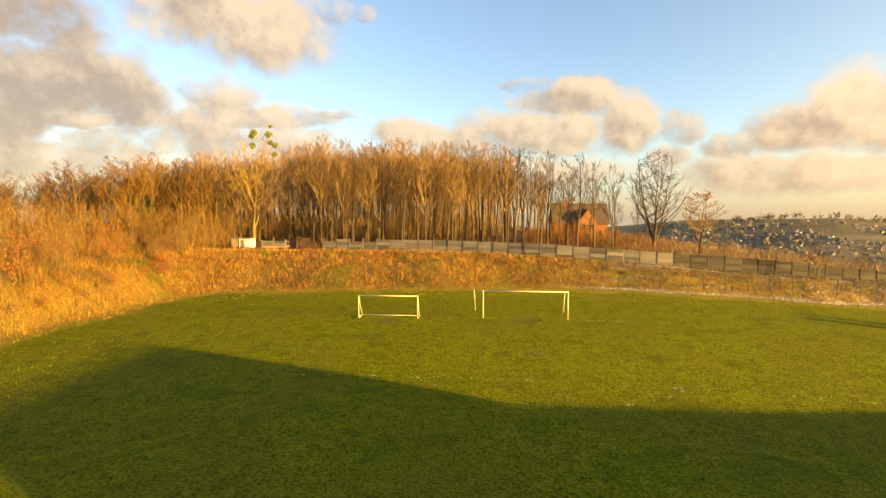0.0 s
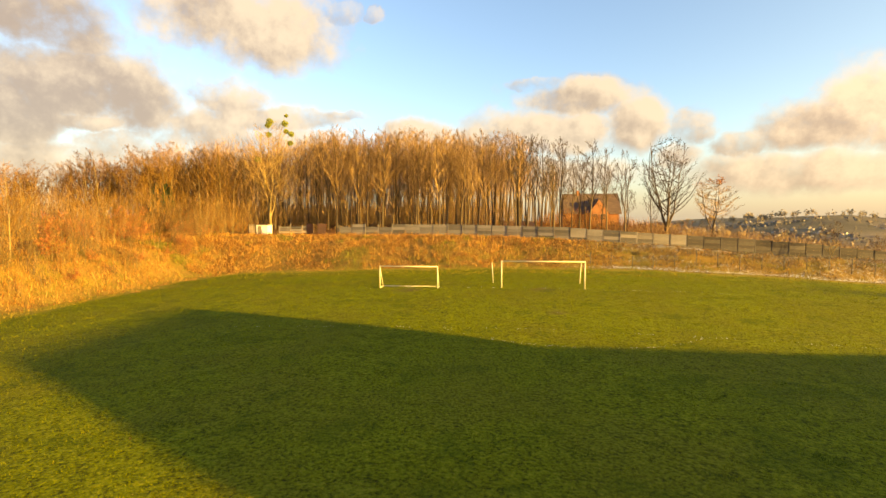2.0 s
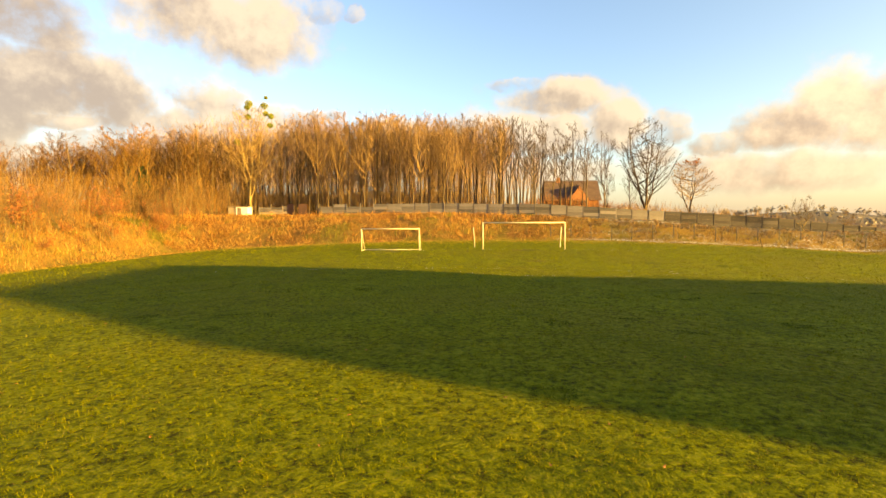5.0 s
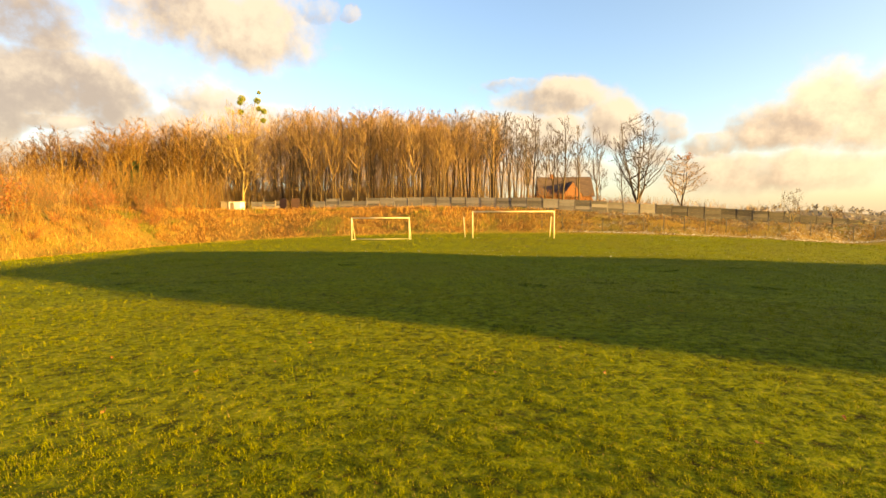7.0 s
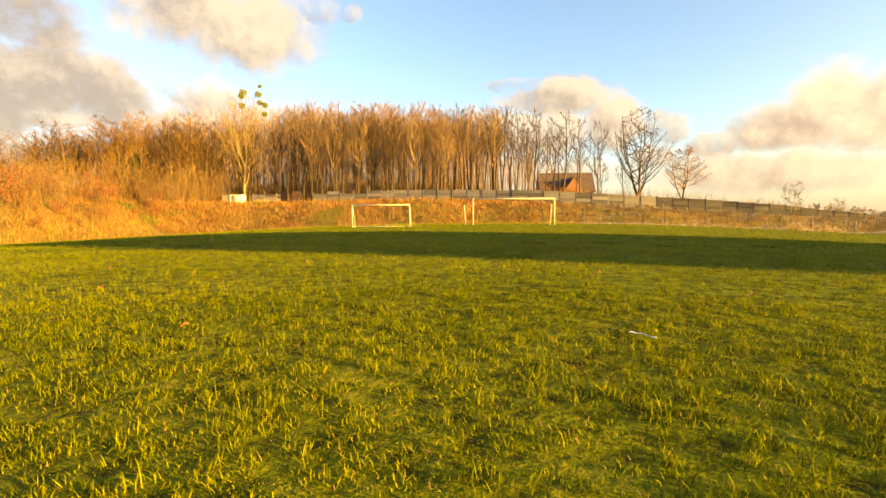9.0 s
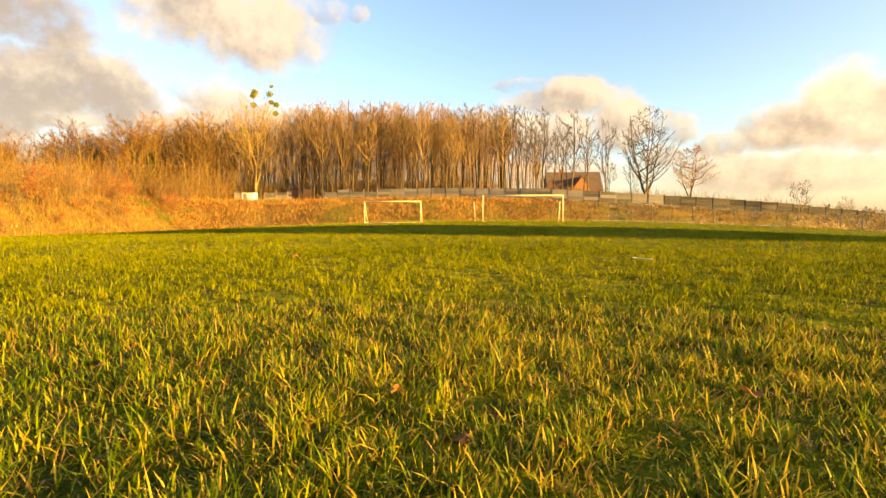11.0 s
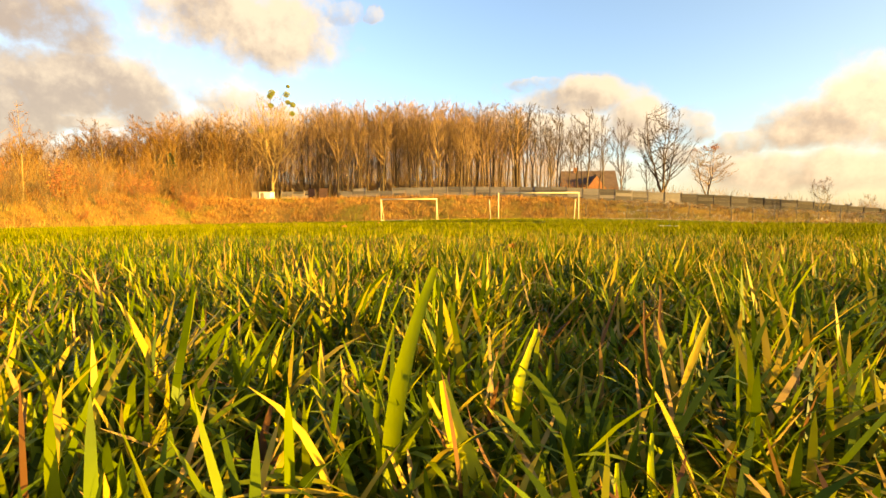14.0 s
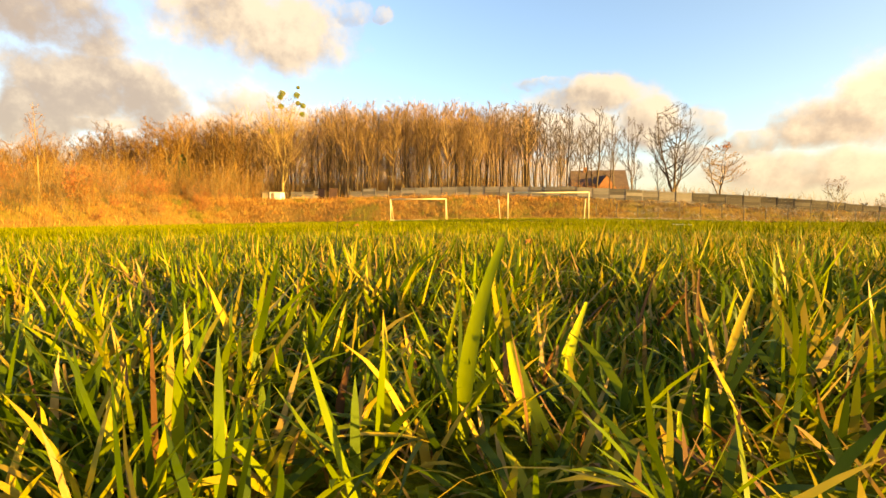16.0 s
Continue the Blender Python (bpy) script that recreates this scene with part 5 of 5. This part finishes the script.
def build_grass():
    rg = np.random.default_rng(11)
    rings = [(0.13, 0.8, 19000, 0.037, 0.0018, 5, 0.012), (0.8, 2.2, 68000, 0.033, 0.0016, 3, 0.018), (2.2, 6.0, 180000, 0.027, 0.0019, 2, 0.03),
             (6.0, 15.0, 290000, 0.038, 0.0034, 1, 0.032), (15.0, 32.0, 170000, 0.048, 0.0085, 1, 0.07), (32.0, 62.0, 90000, 0.055, 0.026, 1, 0.2), (62.0, 86.0, 34000, 0.06, 0.04, 1, 0.3)]
    for i, (r0, r1, count, h, w, segs, clump) in enumerate(rings):
        pts = ring_points(rg, r0, r1, count, clump=clump, each={2: 16, 3: 14, 4: 6}.get(i, 14), free=0.2 if 3 <= i <= 4 else 0.45)
        keep = (pts[:, 1] < BACK_FOOT + 0.3) & (pts[:, 0] > LEFT_FOOT + 0.3)
        gaps = value_noise(pts[:, 0], pts[:, 1], max(0.05, min(r0, 10.0) * 0.012), 21) + 0.35 * rg.random(count)
        keep &= gaps > (0.3 if r0 < 0.5 else 0.3 if r0 < 10 else 0.16)
        pts = pts[keep]
        n = len(pts)
        tuft = value_noise(pts[:, 0], pts[:, 1], max(0.07, min(r0, 12.0) * 0.016), 3) * (0.8 + 0.4 * value_noise(pts[:, 0], pts[:, 1], max(0.3, min(r0, 12.0) * 0.05), 9))
        hh = h * np.minimum(rg.lognormal(0, 0.22, n), 1.5) * (0.3 + 1.5 * tuft if r1 < 3 else 0.16 + 2.1 * tuft ** 1.4)
        ww = w * rg.uniform(0.7, 1.3, n)
        if i == 0:
            # a low gap in the turf, through which the sun reaches a broad blade
            dx, dy = pts[:, 0] + 0.183, pts[:, 1] + 46.668
            along, across = 0.912 * dx - 0.41 * dy, 0.41 * dx + 0.912 * dy
            hh = np.where((np.abs(across) < 0.022) & (along > -0.02) & (along < 0.3), hh * 0.4, hh)
            hh = np.where((np.hypot(dx + 0.01, dy + 0.05) < 0.035), hh * 0.4, hh)
        rough = pts[:, 1] + 3.0 * value_noise(pts[:, 0], pts[:, 1], 2.0, 5) + 2.0 * rg.random(n) > 14.0
        rough |= pts[:, 0] < -38.5 + 1.5 * value_noise(pts[:, 0], pts[:, 1], 2.0, 5)
        blades("grass", "short winter turf of green blades on the pitch", pts[~rough], hh[~rough], ww[~rough], M["blade" if r1 < 3 else "turf"], 30 + i, segs, *((0.4, 1.9) if r1 < 3 else (0.45, 1.4)))
        if rough.any():
            blades("rough_grass", "yellowish uncut grass along the edge of the pitch", pts[rough], hh[rough] * 1.7, ww[rough], M["rough_turf"], 40 + i, segs)
        if r0 >= 15:
            continue
        m = n // (6 if r1 < 3 else 15)
        pts = ring_points(rg, r0, r1, m)
        pts = pts[(pts[:, 1] < BACK_FOOT - 0.5) & (pts[:, 0] > LEFT_FOOT + 2)]
        m = len(pts)
        blades("dead_grass", "withered straw-coloured blades in the turf", pts, h * 0.8 * rg.lognormal(0, 0.35, m), w * rg.uniform(0.5, 1.0, m), M["straw_blade"], 50 + i, segs, lean=0.6)


# foot x, y; tip x, y, z; half width; 0 green, 1 withered, 2 yellow-green
TALL = [
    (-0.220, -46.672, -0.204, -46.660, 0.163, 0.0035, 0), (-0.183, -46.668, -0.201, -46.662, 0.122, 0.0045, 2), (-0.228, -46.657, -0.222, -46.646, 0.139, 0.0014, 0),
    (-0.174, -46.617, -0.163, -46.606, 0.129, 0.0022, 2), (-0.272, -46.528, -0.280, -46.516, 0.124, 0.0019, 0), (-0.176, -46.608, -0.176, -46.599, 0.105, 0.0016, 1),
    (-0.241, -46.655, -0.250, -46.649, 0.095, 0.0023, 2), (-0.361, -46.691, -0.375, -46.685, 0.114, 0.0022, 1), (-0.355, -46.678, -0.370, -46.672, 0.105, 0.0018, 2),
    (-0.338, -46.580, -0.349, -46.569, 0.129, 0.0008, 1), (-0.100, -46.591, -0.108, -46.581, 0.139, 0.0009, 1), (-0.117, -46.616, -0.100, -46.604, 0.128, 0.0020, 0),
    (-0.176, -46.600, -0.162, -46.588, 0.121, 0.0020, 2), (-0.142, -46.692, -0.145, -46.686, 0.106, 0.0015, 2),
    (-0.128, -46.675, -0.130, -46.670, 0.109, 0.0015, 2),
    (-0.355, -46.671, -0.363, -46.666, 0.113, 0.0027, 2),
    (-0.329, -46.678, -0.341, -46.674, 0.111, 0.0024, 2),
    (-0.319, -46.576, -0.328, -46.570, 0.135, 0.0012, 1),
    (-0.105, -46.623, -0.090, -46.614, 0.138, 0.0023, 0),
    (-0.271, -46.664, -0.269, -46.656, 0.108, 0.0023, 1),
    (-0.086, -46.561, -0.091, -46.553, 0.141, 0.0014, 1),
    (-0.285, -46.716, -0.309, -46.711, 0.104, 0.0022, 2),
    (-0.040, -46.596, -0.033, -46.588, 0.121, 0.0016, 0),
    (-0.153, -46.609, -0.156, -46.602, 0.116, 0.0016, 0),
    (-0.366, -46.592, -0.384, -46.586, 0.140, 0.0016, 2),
]


def build_tall_blades():
    groups = {0: ("blade", "tall green blades standing above the turf"), 1: ("straw_blade", "withered orange blades in the turf"), 2: ("painted_sun_blade", "broad yellow-green blades with sunlight painted into their colour")}
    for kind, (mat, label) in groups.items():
        verts, faces = [], []
        for bx, by, tx, ty, tz, w, k in TALL:
            if k != kind:
                continue
            foot, tip = Vector((bx, by, pitch_z(bx, by) - 0.004)), Vector((tx, ty, tz))
            axis = (tip - foot).normalized()
            side = axis.cross(Vector((0.1, 1, 0.0))).normalized()
            bow = Vector((0, 0, 0)) + side * (tip - foot).length * 0.05
            b0 = len(verts)
            for i in range(7):
                t = i / 6
                c = foot.lerp(tip, t) + bow * math.sin(t * math.pi)
                ww = w * (1.0 - 0.55 * t * t) * (0.8 + 0.25 * math.sin(math.pi * t))
                crease = Vector((0, 1, 0)) * ww * 0.35
                verts += [c - side * ww, c + crease, c + side * ww]
            for i in range(6):
                a = b0 + 3 * i
                faces += [(a, a + 1, a + 4, a + 3), (a + 1, a + 2, a + 5, a + 4)]
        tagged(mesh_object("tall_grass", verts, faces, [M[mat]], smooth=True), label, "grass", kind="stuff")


build_grass()
build_tall_blades()


# centre x, y, radius, and the stretch of the circle in degrees
RINGS = [(-7.6, -31.5, 1.2, 25, 135), (-13.2, -26.5, 0.9, 195, 345), (-12.6, -24.0, 1.1, -70, 45), (-8.4, -24.9, 1.0, 190, 350), (-11.5, -31.9, 0.75, 0, 360), (-6.5, -20.8, 1.1, 215, 355), (7.1, -25.8, 0.9, 195, 345),
         (11.0, -25.0, 0.9, 35, 150), (-7.5, -32.6, 0.2, 0, 360), (-10.6, -30.7, 0.25, 0, 360), (-5.1, -25.2, 0.3, 0, 360), (4.0, -30.4, 0.35, 200, 330), (1.8, -31.5, 0.3, 0, 360), (8.4, -30.9, 0.3, 0, 360), (5.1, -32.1, 0.3, 180, 320), (0.9, -37.2, 0.3, 0, 360)]


def build_lush_rings():
    """Rings and spots of darker, taller grass in the pitch."""
    rg = np.random.default_rng(61)
    xs, ys = [], []
    for cx, cy, r, a0, a1 in RINGS:
        n = int(120 + 230 * r * (a1 - a0) / 180)
        a = np.radians(rg.uniform(a0, a1, n))
        rr = r * (1 + 0.12 * np.sin(a * 3 + cx)) + rg.normal(0, 0.09, n)
        xs.append(cx + rr * np.cos(a))
        ys.append(cy + 0.9 * rr * np.sin(a))
    x, y = np.concatenate(xs), np.concatenate(ys)
    n = len(x)
    pts = np.stack([x, y, pitch_heights(x, y) - 0.005], 1)
    blades("lush_grass", "darker and taller green grass in rings on the pitch", pts, rg.uniform(0.03, 0.07, n), rg.uniform(0.004, 0.008, n), M["lush"], 62, 2, 0.3, 1.0)


build_lush_rings()


def build_bank_grass():
    rg = np.random.default_rng(5)
    n = 110000
    x = rg.uniform(-66, 74, n)
    y = BACK_FOOT - 2 + (np.interp(x, *zip(*FENCE_LINE)) + 3 - BACK_FOOT) * rg.random(n)
    m = 42000
    x2, y2 = rg.uniform(-64, -36, m), rg.uniform(-24, 30, m)
    xs, ys = np.concatenate([x, x2]), np.concatenate([y, y2])
    pts, hs = [], []
    for a, b in zip(xs, ys):
        z, back, inside = land(a, b)
        if inside < -2.6 * noise.noise(Vector((a * 0.5, b * 0.5, 2))) - 1.6:
            continue
        if 0.5 + 0.42 * noise.noise(Vector((a * 0.7, b * 0.7, 4))) + 0.42 * noise.noise(Vector((a * 1.7, b * 1.7, 6))) + (0.2 - 0.1 * sstep(4, 20, a)) < 0.5:
            continue
        pts.append((a, b, z - 0.03))
        hs.append((0.5 + 0.3 * noise.noise(Vector((a * 0.3, b * 0.3, 8))) + 0.6 * noise.noise(Vector((a * 1.3, b * 1.3, 11)))) * (1.1 - 0.42 * sstep(4, 20, a)) * (0.35 + 0.65 * sstep(-1.0, 2.0, inside)) * (0.35 + 0.65 * sstep(-0.5, 3.5, fence_y(a) - b)))
    pts, hs = np.array(pts), np.array(hs)
    k = len(pts)
    green = value_noise(pts[:, 0], pts[:, 1], 2.4, 8) + 0.25 * rg.random(k) > 0.90
    frost = (rg.random(k) < 0.4 * np.clip((pts[:, 0] - 8) / 14, 0, 1) * (0.4 + value_noise(pts[:, 0], pts[:, 1], 1.6, 6))) & ~green
    brown = (rg.random(k) < 0.62 * np.clip((pts[:, 0] - 4) / 14, 0.06, 1)) & ~green & ~frost
    for mask, mat, name, label in ((brown, "weed_stem", "weed_stems", "dark brown withered weed stems on the bank"), (frost, "frost_grass", "frosted_grass", "pale frosted dead grass on the shaded bank"), (~green & ~frost & ~brown, "dry_grass", "bank_grass", "tall dry tawny grass and weeds on the bank"), (green, "green_weed", "bank_weeds", "olive-green weeds among the dry bank grass")):
        q, h = pts[mask], hs[mask]
        blades(name, label, q, h * rg.uniform(0.5, 1.35, len(q)), 0.036 * rg.uniform(0.5, 1.4, len(q)), M[mat], 71, 1, lean=0.4, curl=0.7)


build_bank_grass()


# ---------------------------------------------------------------- marks and litter on the pitch
def build_markings():
    """Worn remains of the chalk lines, as flecks among the blades."""
    rng = random.Random(17)

    def flecks(name, label, path, share, width=0.05):
        verts, faces = [], []
        for (ax, ay), (bx, by) in zip(path, path[1:]):
            ln = math.hypot(bx - ax, by - ay)
            for k in range(int(ln / 0.05)):
                t = (k + rng.random()) * 0.05 / ln
                x, y = ax + (bx - ax) * t, ay + (by - ay) * t
                if rng.random() > share * (0.4 + 1.2 * max(0, noise.noise(Vector((x * 0.8, y * 0.8, 3))) + 0.4)):
                    continue
                x, y = x + rng.gauss(0, width * 0.5), y + rng.gauss(0, width * 0.5)
                z = pitch_z(x, y) + rng.uniform(0.02, 0.045)
                a, s = rng.uniform(0, 6.28), rng.uniform(0.015, 0.04)
                u, v = Vector((math.cos(a) * s, math.sin(a) * s, rng.uniform(-0.01, 0.01))), Vector((-math.sin(a) * s * 0.6, math.cos(a) * s * 0.6, 0))
                k0 = len(verts)
                c0 = Vector((x, y, z))
                verts += [c0 - u, c0 + v, c0 + u, c0 - v]
                faces.append((k0, k0 + 1, k0 + 2, k0 + 3))
        tagged(mesh_object(name, verts, faces, [M["white_paint"]]), label, "marking", kind="stuff")

    flecks("pitch_marking", "faint worn chalk of the penalty area line", [(-16.5, -16.5), (23.8, -16.5)], 0.28)
    arc = [(3.66 + 9.15 * math.sin(radians(d)), -11 - 9.15 * math.cos(radians(d))) for d in range(-53, 54, 3)]
    flecks("pitch_marking", "faint worn chalk arc before the penalty area", arc, 0.3)
    flecks("pitch_marking", "faint worn chalk of the goal line", [(-12.5, -0.05), (20, -0.05)], 0.42, 0.07)
    flecks("pitch_marking", "worn chalk penalty spot", [(3.45, -11), (3.9, -11)], 2.0, 0.14)


build_markings()


def build_leaves():
    rng = random.Random(29)

    def leaf(x, y, s, lift=0.03):
        bm = bmesh.new()
        rim = []
        for k in range(10):
            a = 2 * math.pi * k / 10
            r = s * (1.0 if k % 2 == 0 else 0.72) * (1.25 if k in (0, 5) else 0.85)
            rim.append(bm.verts.new((math.cos(a) * r, math.sin(a) * r * 0.62, s * 0.35 * math.sin(a * 2 + x) + s * 0.15 * rng.random())))
        mid = bm.verts.new((0, 0, 0))
        for k in range(10):
            bm.faces.new((mid, rim[k], rim[(k + 1) % 10]))
        ob = part("fallen_leaf", bm, M["leaf_litter"])
        tagged(ob, "curled orange-brown fallen leaf lying in the grass", "leaf", "fallen leaves")
        ob.matrix_basis = pose(x, y, pitch_z(x, y) + lift, rng.uniform(-35, 35), rng.uniform(-35, 35), rng.uniform(0, 360))

    for x, y in ((-4.66, -39.13), (-3.16, -39.71), (1.71, -39.57), (3.52, -40.8), (-3.36, -40.94), (-2.24, -38.29), (-2.37, -39.25), (4.3, -35.33), (0.04, -37.45), (-2.61, -37.7), (-8.6, -37.05), (-10.15, -16.6), (-14.0, -15.8), (-11.06, -31.8), (3.94, -28.75), (3.84, -34.8), (-2.8, -34.73), (-1.5, -42.63), (2.47, -41.37)):
        leaf(x, y, rng.uniform(0.028, 0.042))
    for _ in range(16):
        leaf(rng.uniform(-14, 14), rng.uniform(-44, -24), rng.uniform(0.02, 0.034))
    leaf(-0.147, -45.665, 0.022, 0.030)
    leaf(-0.043, -45.798, 0.024, 0.006)
    leaf(-0.020, -45.812, 0.020, 0.010)
    leaf(0.122, -45.819, 0.022, 0.008)
    leaf(0.469, -45.610, 0.020, 0.020)
    leaf(-0.824, -45.500, 0.014, 0.015)
    # a strip of white tape
    verts, faces = [], []
    n = 9
    for k in range(n):
        t = k / (n - 1)
        x, y = 1.10 + 0.10 * t, -42.74 - 0.13 * t * t
        z = pitch_z(x, y) + 0.03 + 0.003 * math.sin(k * 1.7)
        verts += [(x, y, z - 0.007), (x + 0.003, y + 0.007, z - 0.003)]
    faces = [(2 * k, 2 * k + 2, 2 * k + 3, 2 * k + 1) for k in range(n - 1)]
    ob = mesh_object("tape_strip", verts, faces, [M["white_paint"]])
    ob.modifiers.new("thick", "SOLIDIFY").thickness = 0.002
    tagged(ob, "short crumpled strip of white tape lying in the grass", "tape")


build_leaves()
